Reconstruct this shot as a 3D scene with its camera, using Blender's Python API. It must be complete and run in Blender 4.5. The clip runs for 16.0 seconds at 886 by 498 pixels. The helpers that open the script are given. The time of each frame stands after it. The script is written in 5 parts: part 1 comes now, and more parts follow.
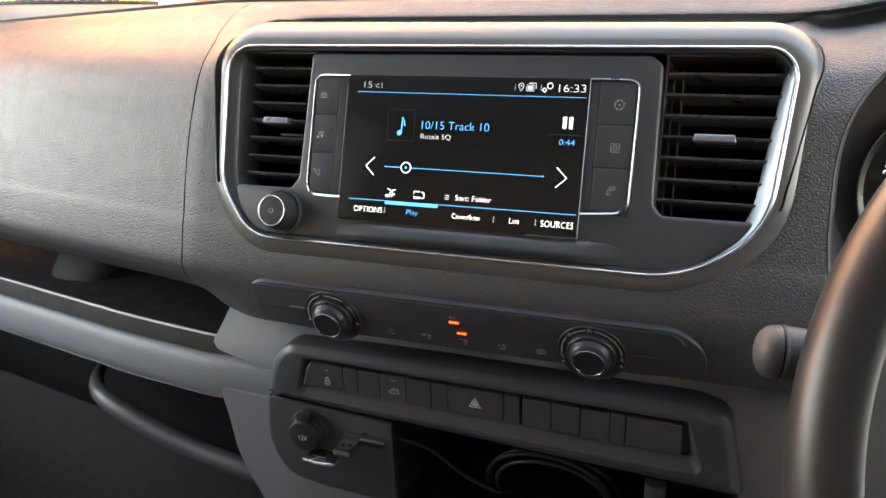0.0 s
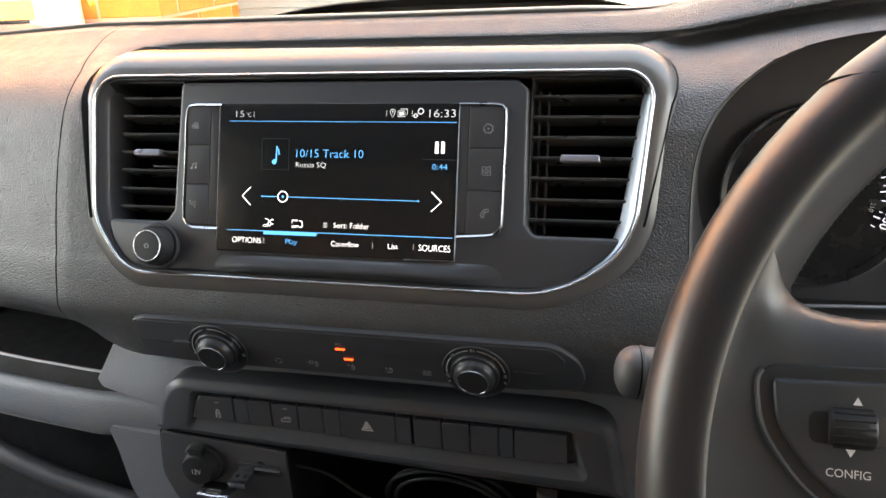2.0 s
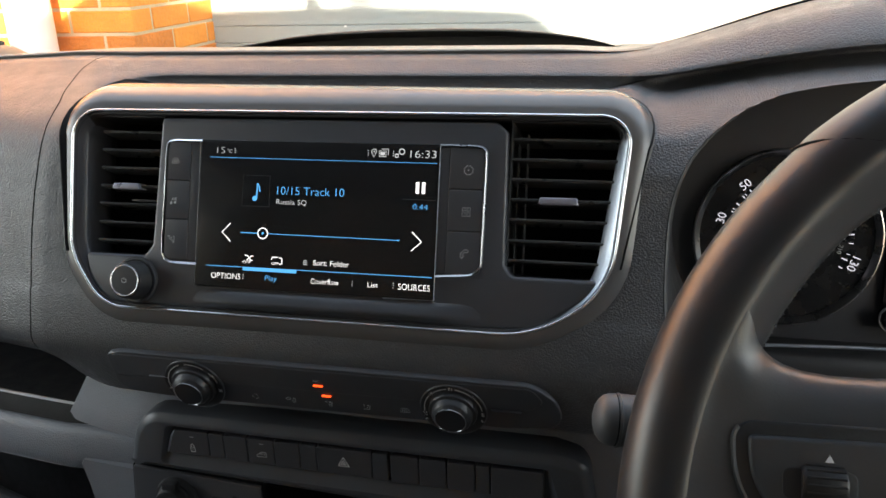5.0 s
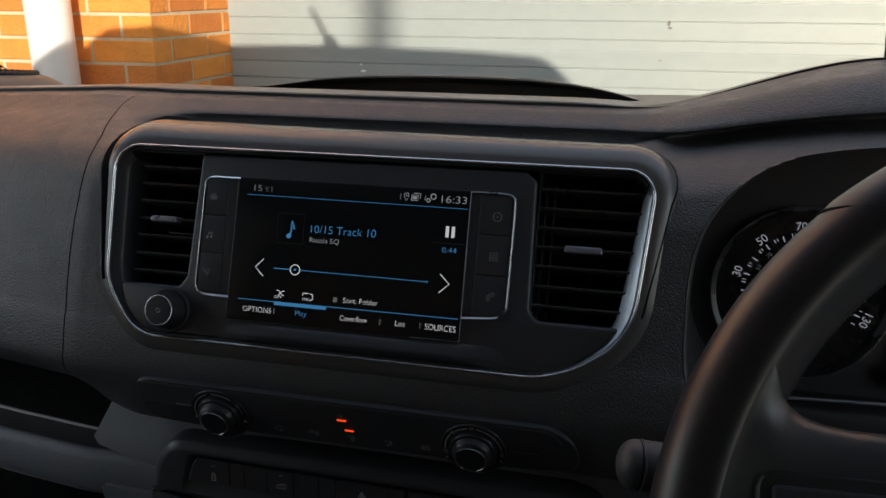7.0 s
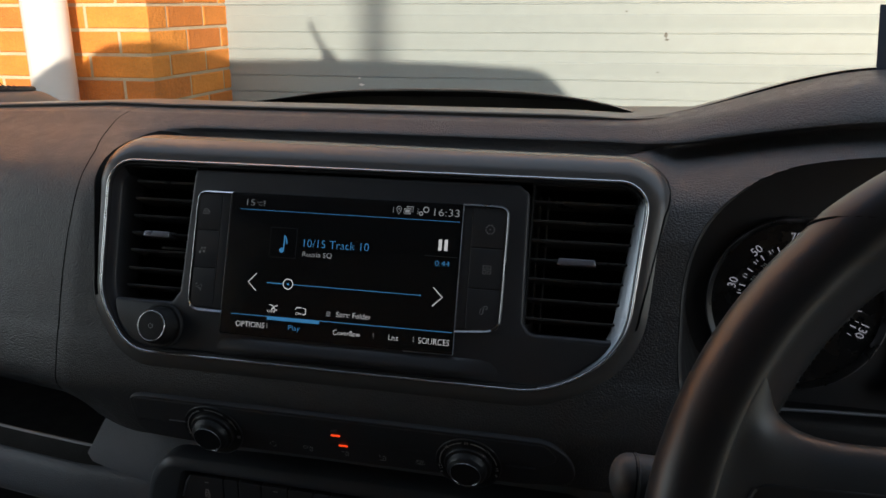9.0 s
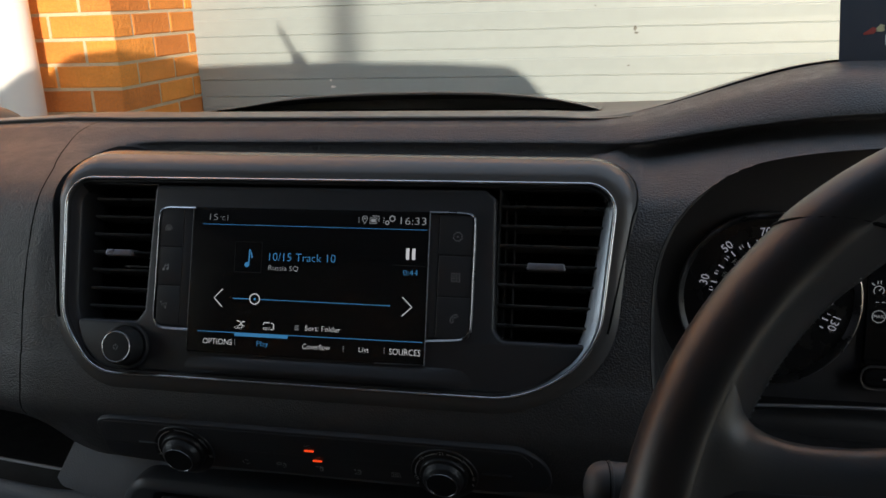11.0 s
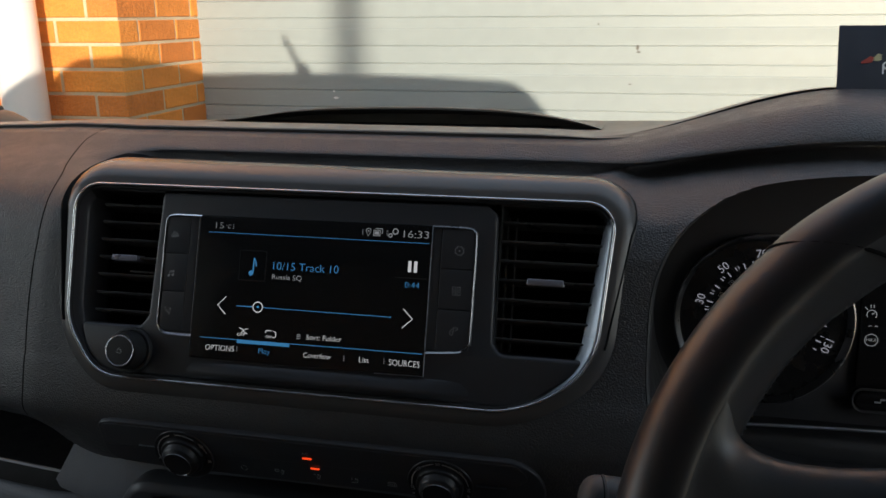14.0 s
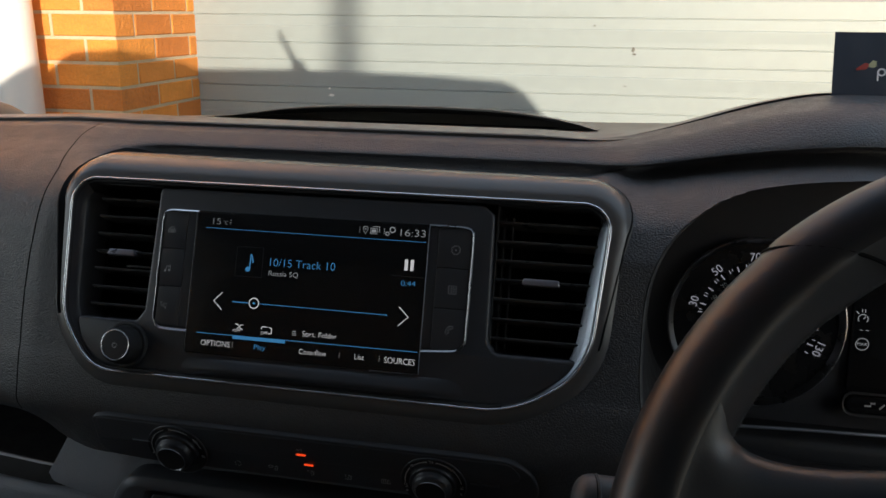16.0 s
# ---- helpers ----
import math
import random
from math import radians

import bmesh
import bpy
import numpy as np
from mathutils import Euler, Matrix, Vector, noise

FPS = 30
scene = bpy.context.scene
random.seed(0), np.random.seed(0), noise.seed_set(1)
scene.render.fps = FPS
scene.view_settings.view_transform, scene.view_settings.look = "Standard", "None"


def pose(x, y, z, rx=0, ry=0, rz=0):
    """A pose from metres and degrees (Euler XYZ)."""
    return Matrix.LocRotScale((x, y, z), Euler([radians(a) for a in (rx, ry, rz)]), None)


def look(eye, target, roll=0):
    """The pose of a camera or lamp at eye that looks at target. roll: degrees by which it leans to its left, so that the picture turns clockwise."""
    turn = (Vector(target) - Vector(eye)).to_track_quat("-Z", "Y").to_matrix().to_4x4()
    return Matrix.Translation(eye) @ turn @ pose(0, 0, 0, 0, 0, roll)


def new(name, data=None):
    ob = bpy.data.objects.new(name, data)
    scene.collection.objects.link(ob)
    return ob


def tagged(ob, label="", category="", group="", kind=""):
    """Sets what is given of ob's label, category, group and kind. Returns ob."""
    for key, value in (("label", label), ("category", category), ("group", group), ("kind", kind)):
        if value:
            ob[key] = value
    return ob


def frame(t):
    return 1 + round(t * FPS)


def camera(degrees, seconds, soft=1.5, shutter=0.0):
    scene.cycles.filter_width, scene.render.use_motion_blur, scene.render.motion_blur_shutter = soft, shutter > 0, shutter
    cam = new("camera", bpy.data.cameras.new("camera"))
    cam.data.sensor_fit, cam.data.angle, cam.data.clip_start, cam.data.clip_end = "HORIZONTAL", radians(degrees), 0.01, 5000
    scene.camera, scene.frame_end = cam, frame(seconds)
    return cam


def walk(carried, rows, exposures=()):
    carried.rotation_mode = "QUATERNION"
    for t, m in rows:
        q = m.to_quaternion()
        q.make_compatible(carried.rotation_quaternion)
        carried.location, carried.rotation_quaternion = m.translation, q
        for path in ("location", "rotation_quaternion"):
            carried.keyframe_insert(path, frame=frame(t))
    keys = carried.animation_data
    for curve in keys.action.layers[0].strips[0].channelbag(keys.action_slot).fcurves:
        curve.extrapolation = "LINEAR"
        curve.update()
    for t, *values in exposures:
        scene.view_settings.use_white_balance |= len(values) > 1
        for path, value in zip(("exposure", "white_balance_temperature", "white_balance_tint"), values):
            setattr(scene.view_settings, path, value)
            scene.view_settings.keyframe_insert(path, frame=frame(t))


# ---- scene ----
cam = camera(57.1, 16.0, soft=1.6)
PATH = [
    (0, (0.1721, -0.4762, 1.2891), (-0.1788, 0.3913, 0.9364), -2.57),
    (0.5, (0.1786, -0.4700, 1.2872), (-0.1541, 0.4071, 0.9408), -2.95),
    (1, (0.1897, -0.4596, 1.2906), (-0.1387, 0.4215, 0.9501), -3.65),
    (1.5, (0.1774, -0.4542, 1.2864), (-0.0735, 0.4486, 0.9371), -1.83),
    (2, (0.1937, -0.4649, 1.3066), (-0.0607, 0.4312, 0.9429), -3.36),
    (2.5, (0.1907, -0.4611, 1.3040), (-0.0546, 0.4370, 0.9390), -3.58),
    (3, (0.1932, -0.4594, 1.3052), (-0.0448, 0.4399, 0.9385), -3.61),
    (3.5, (0.1887, -0.4544, 1.3030), (-0.0438, 0.4475, 0.9390), -2.87),
    (4, (0.1927, -0.4597, 1.3098), (-0.0310, 0.4445, 0.9459), -2.65),
    (6.5, (0.1794, -0.4733, 1.3289), (-0.0472, 0.4503, 1.0198), -0.34),
    (7, (0.1775, -0.4838, 1.3314), (-0.0489, 0.4414, 1.0270), 0.17),
    (7.5, (0.1803, -0.4865, 1.3321), (-0.0456, 0.4406, 1.0328), 0.07),
    (8, (0.1808, -0.4860, 1.3335), (-0.0468, 0.4417, 1.0379), -0.06),
    (8.5, (0.1804, -0.4853, 1.3334), (-0.0492, 0.4439, 1.0437), -0.13),
    (9, (0.1818, -0.4810, 1.3313), (-0.0465, 0.4485, 1.0416), -0.26),
    (11.5, (0.1878, -0.4693, 1.3358), (-0.0145, 0.4648, 1.0417), -2.09),
    (12, (0.1849, -0.4680, 1.3333), (-0.0181, 0.4654, 1.0376), -1.69),
    (12.5, (0.1845, -0.4768, 1.3353), (-0.0191, 0.4564, 1.0390), -1.16),
    (13, (0.1860, -0.4787, 1.3373), (-0.0194, 0.4585, 1.0554), -0.90),
    (13.5, (0.1867, -0.4773, 1.3366), (-0.0200, 0.4604, 1.0572), -0.69),
    (14, (0.1868, -0.4796, 1.3386), (-0.0155, 0.4595, 1.0607), -0.40),
    (14.5, (0.1870, -0.4792, 1.3381), (-0.0151, 0.4594, 1.0584), -0.19),
    (15, (0.1868, -0.4797, 1.3388), (-0.0073, 0.4608, 1.0600), 0.26),
    (15.5, (0.1871, -0.4791, 1.3395), (-0.0058, 0.4618, 1.0609), 0.43),
    (16, (0.1849, -0.4825, 1.3393), (-0.0085, 0.4581, 1.0602), 0.56),
]
EXPOSURES = [(0.0, 3.02, 7300, 12), (1.0, 2.98, 7300, 12), (2.5, 2.92, 7250, 12), (4.0, 2.82, 7200, 11), (6.5, 0.52, 6600, 10), (7.0, 0.27, 6550, 10), (16.0, 0.28, 6550, 10)]
walk(cam, [(t, look(eye, target, roll)) for t, eye, target, roll in PATH], EXPOSURES)

# ---- light: low sun behind the van, open sky ----
SUN_WAY = Vector((-0.90, 2.40, -0.64)).normalized()
world = bpy.data.worlds.new("sky")
scene.world = world
world.use_nodes = True
wn = world.node_tree
sky = wn.nodes.new("ShaderNodeTexSky")
sky.sky_type, sky.sun_disc = "NISHITA", False
sky.sun_elevation, sky.sun_rotation = math.asin(-SUN_WAY.z), math.atan2(-SUN_WAY.x, -SUN_WAY.y)
wn.links.new(sky.outputs[0], wn.nodes["Background"].inputs[0])
wn.nodes["Background"].inputs[1].default_value = 0.15
sun = new("sun", bpy.data.lights.new("sun", "SUN"))
sun.data.energy, sun.data.angle, sun.data.color = 5.0, radians(0.6), (1.0, 0.86, 0.68)
sun.matrix_world = look((0, 0, 6), Vector((0, 0, 6)) + SUN_WAY)


# ---- materials ----
def material(name, color, rough=0.5, metal=0.0, grain=0.0, scale=400.0, mottle=0.12, mottle_scale=6.0, spec=0.5, coat=0.0, kind="noise", wear=0.08):
    """Procedural surface: broad mottling, fine relief and uneven gloss at real size (metres)."""
    m = bpy.data.materials.new(name)
    m.use_nodes = True
    nt = m.node_tree
    b = nt.nodes["Principled BSDF"]
    b.inputs["Metallic"].default_value = metal
    b.inputs["Specular IOR Level"].default_value = spec
    b.inputs["Coat Weight"].default_value = coat
    co = nt.nodes.new("ShaderNodeTexCoord")
    n1 = nt.nodes.new("ShaderNodeTexNoise")
    n1.inputs["Scale"].default_value, n1.inputs["Detail"].default_value = mottle_scale, 5
    n2 = nt.nodes.new("ShaderNodeTexNoise")
    n2.inputs["Scale"].default_value, n2.inputs["Detail"].default_value = mottle_scale * 14, 3
    add = nt.nodes.new("ShaderNodeMath")
    add.operation = "ADD"
    ramp = nt.nodes.new("ShaderNodeMapRange")
    ramp.inputs[1].default_value, ramp.inputs[2].default_value = 0.6, 1.4
    ramp.inputs[3].default_value, ramp.inputs[4].default_value = 1 - mottle, 1 + mottle
    mul = nt.nodes.new("ShaderNodeVectorMath")
    mul.operation = "SCALE"
    mul.inputs[0].default_value = color
    rr = nt.nodes.new("ShaderNodeMapRange")
    rr.inputs[1].default_value, rr.inputs[2].default_value = 0.3, 0.7
    rr.inputs[3].default_value, rr.inputs[4].default_value = max(rough - wear, 0.02), min(rough + wear, 1)
    for n in (n1, n2):
        nt.links.new(co.outputs["Object"], n.inputs["Vector"])
    nt.links.new(n1.outputs[0], add.inputs[0])
    nt.links.new(n2.outputs[0], add.inputs[1])
    nt.links.new(add.outputs[0], ramp.inputs[0])
    nt.links.new(ramp.outputs[0], mul.inputs["Scale"])
    nt.links.new(mul.outputs[0], b.inputs["Base Color"])
    nt.links.new(n2.outputs[0], rr.inputs[0])
    nt.links.new(rr.outputs[0], b.inputs["Roughness"])
    if grain:
        bump = nt.nodes.new("ShaderNodeBump")
        bump.inputs["Strength"].default_value, bump.inputs["Distance"].default_value = grain, 0.0006
        if kind == "leather":
            g = nt.nodes.new("ShaderNodeTexVoronoi")
            g.feature = "SMOOTH_F1"
            g.inputs["Smoothness"].default_value = 0.35
            warp = nt.nodes.new("ShaderNodeTexNoise")
            warp.inputs["Scale"].default_value, warp.inputs["Detail"].default_value = scale * 0.5, 2
            mix = nt.nodes.new("ShaderNodeMixRGB")
            mix.inputs[0].default_value = 0.0006
            bump.invert = True
            bump.inputs["Distance"].default_value = 0.0006
            nt.links.new(co.outputs["Object"], warp.inputs["Vector"])
            nt.links.new(co.outputs["Object"], mix.inputs[1])
            nt.links.new(warp.outputs["Color"], mix.inputs[2])
            nt.links.new(mix.outputs[0], g.inputs["Vector"])
        else:
            g = nt.nodes.new("ShaderNodeTexNoise")
            g.inputs["Detail"].default_value = 4
            nt.links.new(co.outputs["Object"], g.inputs["Vector"])
        g.inputs["Scale"].default_value = scale
        nt.links.new(g.outputs[0], bump.inputs["Height"])
        nt.links.new(bump.outputs[0], b.inputs["Normal"])
    return m


def glow(name, color, strength):
    m = bpy.data.materials.new(name)
    m.use_nodes = True
    b = m.node_tree.nodes["Principled BSDF"]
    b.inputs["Base Color"].default_value = (0.02, 0.02, 0.02, 1)
    b.inputs["Emission Color"].default_value = (*color, 1)
    b.inputs["Emission Strength"].default_value = strength
    return m


def thin_glass(name, ior=1.2):
    """A thin clear pane: it lets light through unbent and mirrors a little, more at a slant."""
    m = bpy.data.materials.new(name)
    m.use_nodes = True
    nt = m.node_tree
    clear, gloss = nt.nodes.new("ShaderNodeBsdfTransparent"), nt.nodes.new("ShaderNodeBsdfGlossy")
    mix, fres = nt.nodes.new("ShaderNodeMixShader"), nt.nodes.new("ShaderNodeFresnel")
    gloss.inputs["Roughness"].default_value, fres.inputs["IOR"].default_value = 0.02, ior
    clear.inputs["Color"].default_value = (0.97, 0.985, 0.98, 1)
    nt.links.new(fres.outputs[0], mix.inputs[0])
    nt.links.new(clear.outputs[0], mix.inputs[1])
    nt.links.new(gloss.outputs[0], mix.inputs[2])
    nt.links.new(mix.outputs[0], nt.nodes["Material Output"].inputs[0])
    return m


LEATHER = material("grained_dash_plastic", (0.068, 0.068, 0.073), 0.40, grain=0.9, scale=900, kind="leather", mottle=0.10)
TOPGREY = material("dash_top_plate", (0.165, 0.152, 0.138), 0.42, grain=0.4, scale=600)
BROW = material("satin_charcoal_plastic", (0.098, 0.094, 0.094), 0.27, mottle=0.02, wear=0.0)
SATIN = material("smooth_dark_plastic", (0.047, 0.048, 0.054), 0.38, grain=0.1, scale=900, mottle=0.06, wear=0.03)
MATT = material("matt_black_plastic", (0.021, 0.021, 0.023), 0.55, grain=0.15, scale=700, mottle=0.1)
GREYP = material("grey_grained_plastic", (0.160, 0.172, 0.194), 0.48, grain=0.5, scale=900, kind="leather", mottle=0.08)
GREYS = material("grey_smooth_plastic", (0.046, 0.049, 0.056), 0.45, grain=0.12, scale=800, mottle=0.08)
# near-black colour carries the shade inside openings, besides plain dark joints
BLACKGAP = material("black_joint_and_shade", (0.006, 0.006, 0.007), 0.8, mottle=0.2, spec=0.12)
CHROME = material("satin_chrome", (0.80, 0.81, 0.84), 0.20, metal=1.0, mottle=0.04, wear=0.05)
SILVER = material("satin_silver", (0.44, 0.48, 0.54), 0.44, metal=1.0, mottle=0.04, wear=0.06)
DARKCHROME = material("dark_chrome", (0.30, 0.31, 0.33), 0.30, metal=1.0, mottle=0.04, wear=0.05)
SCREENGLASS = material("gloss_black_glass", (0.012, 0.012, 0.013), 0.16, mottle=0.05, mottle_scale=30, spec=0.5, wear=0.01)
RIMMAT = material("wheel_leather", (0.027, 0.028, 0.031), 0.36, grain=0.03, scale=1100, kind="leather", mottle=0.05, wear=0.02)
RUBBER = material("black_rubber", (0.012, 0.012, 0.013), 0.5, grain=0.2, scale=500)
ICON = material("grey_icon_print", (0.50, 0.51, 0.53), 0.6, mottle=0.1)
WHITEPRINT = material("white_print", (0.78, 0.79, 0.81), 0.6, mottle=0.08)
SCR_WHITE = glow("screen_white", (0.95, 0.97, 1.0), 0.40)
SCR_GREY = glow("screen_grey", (0.8, 0.85, 0.9), 0.18)
SCR_FAINT = glow("screen_faint", (0.8, 0.85, 0.9), 0.11)
SCR_BLUE = glow("screen_blue", (0.07, 0.36, 0.75), 0.34)
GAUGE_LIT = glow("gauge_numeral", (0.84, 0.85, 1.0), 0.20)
SCR_DIM = glow("screen_dim", (0.30, 0.40, 0.5), 0.007)
LAMP_RED = glow("orange_lamp", (1.0, 0.07, 0.012), 0.8)


# ---- building helpers ----
def link(name, me, mat, parent=None, label="", m=None, smooth=True):
    if smooth:
        for p in me.polygons:
            p.use_smooth = True
        me.set_sharp_from_angle(angle=radians(38))
    ob = new(name, me)
    if mat:
        me.materials.append(mat)
    if parent:
        ob.parent = parent
    if m is not None:
        ob.matrix_basis = m
    if label:
        ob["label"] = label
    return ob


def part(name, bm, mat, parent=None, label="", m=None, smooth=True):
    """One bmesh as one mesh object under a thing or a part."""
    me = bpy.data.meshes.new(name)
    bm.normal_update()
    bm.to_mesh(me)
    bm.free()
    return link(name, me, mat, parent, label, m, smooth)


def thing(name, label, category, m=None, group="", kind=""):
    ob = new(name)
    ob.empty_display_size = 0.02
    if m is not None:
        ob.matrix_basis = m
    return tagged(ob, label, category, group, kind)


def rpoly(corners, seg=6):
    """Closed outline with rounded corners from (x, y, radius)."""
    out, n = [], len(corners)
    for i, (x, y, r) in enumerate(corners):
        p, a, b = Vector((x, y)), Vector(corners[i - 1][:2]), Vector(corners[(i + 1) % n][:2])
        da, db = (a - p), (b - p)
        la, lb = da.length, db.length
        da.normalize(), db.normalize()
        half = da.angle(db) / 2
        t = min(r / max(math.tan(half), 1e-4), la * 0.49, lb * 0.49)
        if r <= 0 or t < 1e-6:
            out.append((x, y))
            continue
        r2 = t * math.tan(half)
        c = p + (da + db).normalized() * (r2 / math.sin(half))
        v0, v1 = (p + da * t) - c, (p + db * t) - c
        ang = v0.angle_signed(v1)
        for k in range(seg + 1):
            w = v0.copy()
            w.rotate(Matrix.Rotation(-ang * k / seg, 2))
            out.append(tuple(c + w))
    return out


def rect(x0, y0, x1, y1, r=0.0, seg=4):
    return rpoly([(x0, y0, r), (x1, y0, r), (x1, y1, r), (x0, y1, r)], seg)


def inset(pts, d):
    """Moves a closed outline inwards by d (outwards if negative)."""
    n, out = len(pts), []
    area = sum(pts[i - 1][0] * pts[i][1] - pts[i][0] * pts[i - 1][1] for i in range(n))
    s = 1 if area > 0 else -1
    for i in range(n):
        a, p, b = Vector(pts[i - 1]), Vector(pts[i]), Vector(pts[(i + 1) % n])
        e = ((p - a).normalized() + (b - p).normalized())
        e = e.normalized() if e.length > 1e-9 else (b - p).normalized()
        out.append((p.x - s * e.y * d, p.y + s * e.x * d))
    return out


def rings(bm, loops, close=True, cap0=False, cap1=False):
    """Skins a row of loops of 3D points."""
    vs = [[bm.verts.new(p) for p in lp] for lp in loops]
    n = len(vs[0])
    for a, b in zip(vs, vs[1:]):
        for i in range(n if close else n - 1):
            j = (i + 1) % n
            bm.faces.new((a[i], a[j], b[j], b[i]))
    if cap0:
        bm.faces.new(list(reversed(vs[0])))
    if cap1:
        bm.faces.new(vs[-1])
    return vs


def slab(outline, h0, h1, bevel=0.001, back=True, dish=0.0):
    """A plate of that outline (x, y) from depth h0 to h1, its front edge rounded; dish sinks its face."""
    bm = bmesh.new()
    a = sum(outline[i - 1][0] * outline[i][1] - outline[i][0] * outline[i - 1][1] for i in range(len(outline)))
    o = list(outline) if a > 0 else list(reversed(outline))
    loops = [[(x, y, h0) for x, y in o], [(x, y, h1 - bevel) for x, y in o]]
    for k in (30, 60, 90):
        w = bevel * (1 - math.cos(radians(k)))
        loops.append([(x, y, h1 - bevel + bevel * math.sin(radians(k))) for x, y in inset(o, w)])
    if dish:
        loops.append([(x, y, h1 - dish) for x, y in inset(o, bevel + abs(dish) * 1.5)])
    rings(bm, loops, True, back, True)
    return bm


def band(outer, inner, h0, h1, bevel=0.0006):
    """A closed frame between two outlines with the same number of points."""
    bm = bmesh.new()
    mid = lambda f: [(a[0] + (b[0] - a[0]) * f, a[1] + (b[1] - a[1]) * f) for a, b in zip(outer, inner)]
    at = lambda f, h: [(x, y, h) for x, y in mid(f)]
    rings(bm, [at(0, h0), at(0, h1 - bevel), at(0.12, h1 - bevel * 0.3), at(0.3, h1), at(0.7, h1), at(0.88, h1 - bevel * 0.3), at(1, h1 - bevel), at(1, h0)])
    return bm


def bead(outer, inner, h0, h1, sag):
    """A closed half-round bead between two outlines, its crown h1, its feet lower by sag."""
    bm = bmesh.new()
    at = lambda f, h: [(a[0] + (b[0] - a[0]) * f, a[1] + (b[1] - a[1]) * f, h) for a, b in zip(outer, inner)]
    crown = [at(0.5 - 0.5 * math.cos(radians(a)), h1 - sag * (1 - math.sin(radians(a)))) for a in range(0, 181, 20)]
    rings(bm, [at(0, h0)] + crown + [at(1, h0)])
    return bm


def tube(pts, r, seg=10, closed=False, cap=True, squash=1.0):
    """A round bar along 3D points; r may be a list."""
    bm = bmesh.new()
    pts = [Vector(p) for p in pts]
    rs = r if isinstance(r, (list, tuple)) else [r] * len(pts)
    loops, side = [], None
    for i, p in enumerate(pts):
        a = pts[i - 1] if (i or closed) else p
        b = pts[(i + 1) % len(pts)] if (i < len(pts) - 1 or closed) else p
        d = (b - a).normalized()
        if side is None:
            side = d.orthogonal().normalized()
        side = (side - d * side.dot(d)).normalized()
        up = d.cross(side)
        loops.append([p + side * math.cos(k * math.tau / seg) * rs[i] + up * math.sin(k * math.tau / seg) * rs[i] * squash for k in range(seg)])
    if closed:
        loops.append(loops[0])
    rings(bm, loops, True, cap and not closed, cap and not closed)
    if closed:
        bmesh.ops.remove_doubles(bm, verts=bm.verts, dist=1e-6)
    return bm


def lathe(profile, seg=32, cap0=True, cap1=True):
    """Turned shape about the local z axis from (radius, height)."""
    bm = bmesh.new()
    rings(bm, [[(r * math.cos(k * math.tau / seg), r * math.sin(k * math.tau / seg), h) for k in range(seg)] for r, h in profile], True, cap0, cap1)
    return bm


def box(bm, x0, y0, z0, x1, y1, z1):
    vs = [bm.verts.new(p) for p in ((x0, y0, z0), (x1, y0, z0), (x1, y1, z0), (x0, y1, z0), (x0, y0, z1), (x1, y0, z1), (x1, y1, z1), (x0, y1, z1))]
    for f in ((3, 2, 1, 0), (4, 5, 6, 7), (0, 1, 5, 4), (1, 2, 6, 5), (2, 3, 7, 6), (3, 0, 4, 7)):
        bm.faces.new([vs[i] for i in f])
    return vs


def cuboid(x0, y0, z0, x1, y1, z1, bevel=0.0):
    bm = bmesh.new()
    box(bm, x0, y0, z0, x1, y1, z1)
    if bevel:
        bmesh.ops.bevel(bm, geom=bm.edges[:], offset=bevel, segments=2, profile=0.7, affect="EDGES")
    return bm


def sstep(a, b, x):
    t = min(max((x - a) / (b - a), 0), 1)
    return t * t * (3 - 2 * t)


def spline(pts, n):
    """n points along a smooth open curve through pts."""
    P = [Vector(p) for p in pts]
    P = [P[0] * 2 - P[1]] + P + [P[-1] * 2 - P[-2]]
    out = []
    for k in range(n):
        t = k / (n - 1) * (len(P) - 3)
        i = min(int(t), len(P) - 4)
        f = t - i
        a, b, c, d = P[i:i + 4]
        out.append(0.5 * (2 * b + (c - a) * f + (2 * a - 5 * b + 4 * c - d) * f * f + (3 * b - a - 3 * c + d) * f ** 3))
    return out


def text(name, body, mat, size, m, parent, align="CENTER", width=1.0, depth=0.0, thin=0.0, fill=0.0):
    """Flat lettering with the built-in font, as a mesh. size: height of a capital; fill: the line's whole length."""
    cu = bpy.data.curves.new(name, "FONT")
    cu.body, cu.align_x, cu.align_y = body, align, "CENTER"
    cu.size, cu.extrude, cu.resolution_u = size / 0.70, depth, 3
    cu.offset = -thin * cu.size
    tmp = bpy.data.objects.new(name, cu)
    me = bpy.data.meshes.new_from_object(tmp)
    bpy.data.objects.remove(tmp)
    if fill:
        xs_ = [v.co.x for v in me.vertices]
        me.transform(shift((-min(xs_), 0, 0)))
        width = fill / (max(xs_) - min(xs_))
    me.transform(Matrix.Diagonal((width, 1, 1, 1)))
    me.materials.clear()
    return link(name, me, mat, parent, "", m, smooth=False)


shift = Matrix.Translation
# The screen's plane leans back; the lower panel stands upright.
LEAN_V = Vector((0, 0.349, 0.937)).normalized()
LEAN_N = Vector((0, -LEAN_V.z, LEAN_V.y))
FASCIA = Matrix(((1, 0, 0, 0), (0, LEAN_V.y, LEAN_N.y, 0), (0, LEAN_V.z, LEAN_N.z, 1.2), (0, 0, 0, 1)))


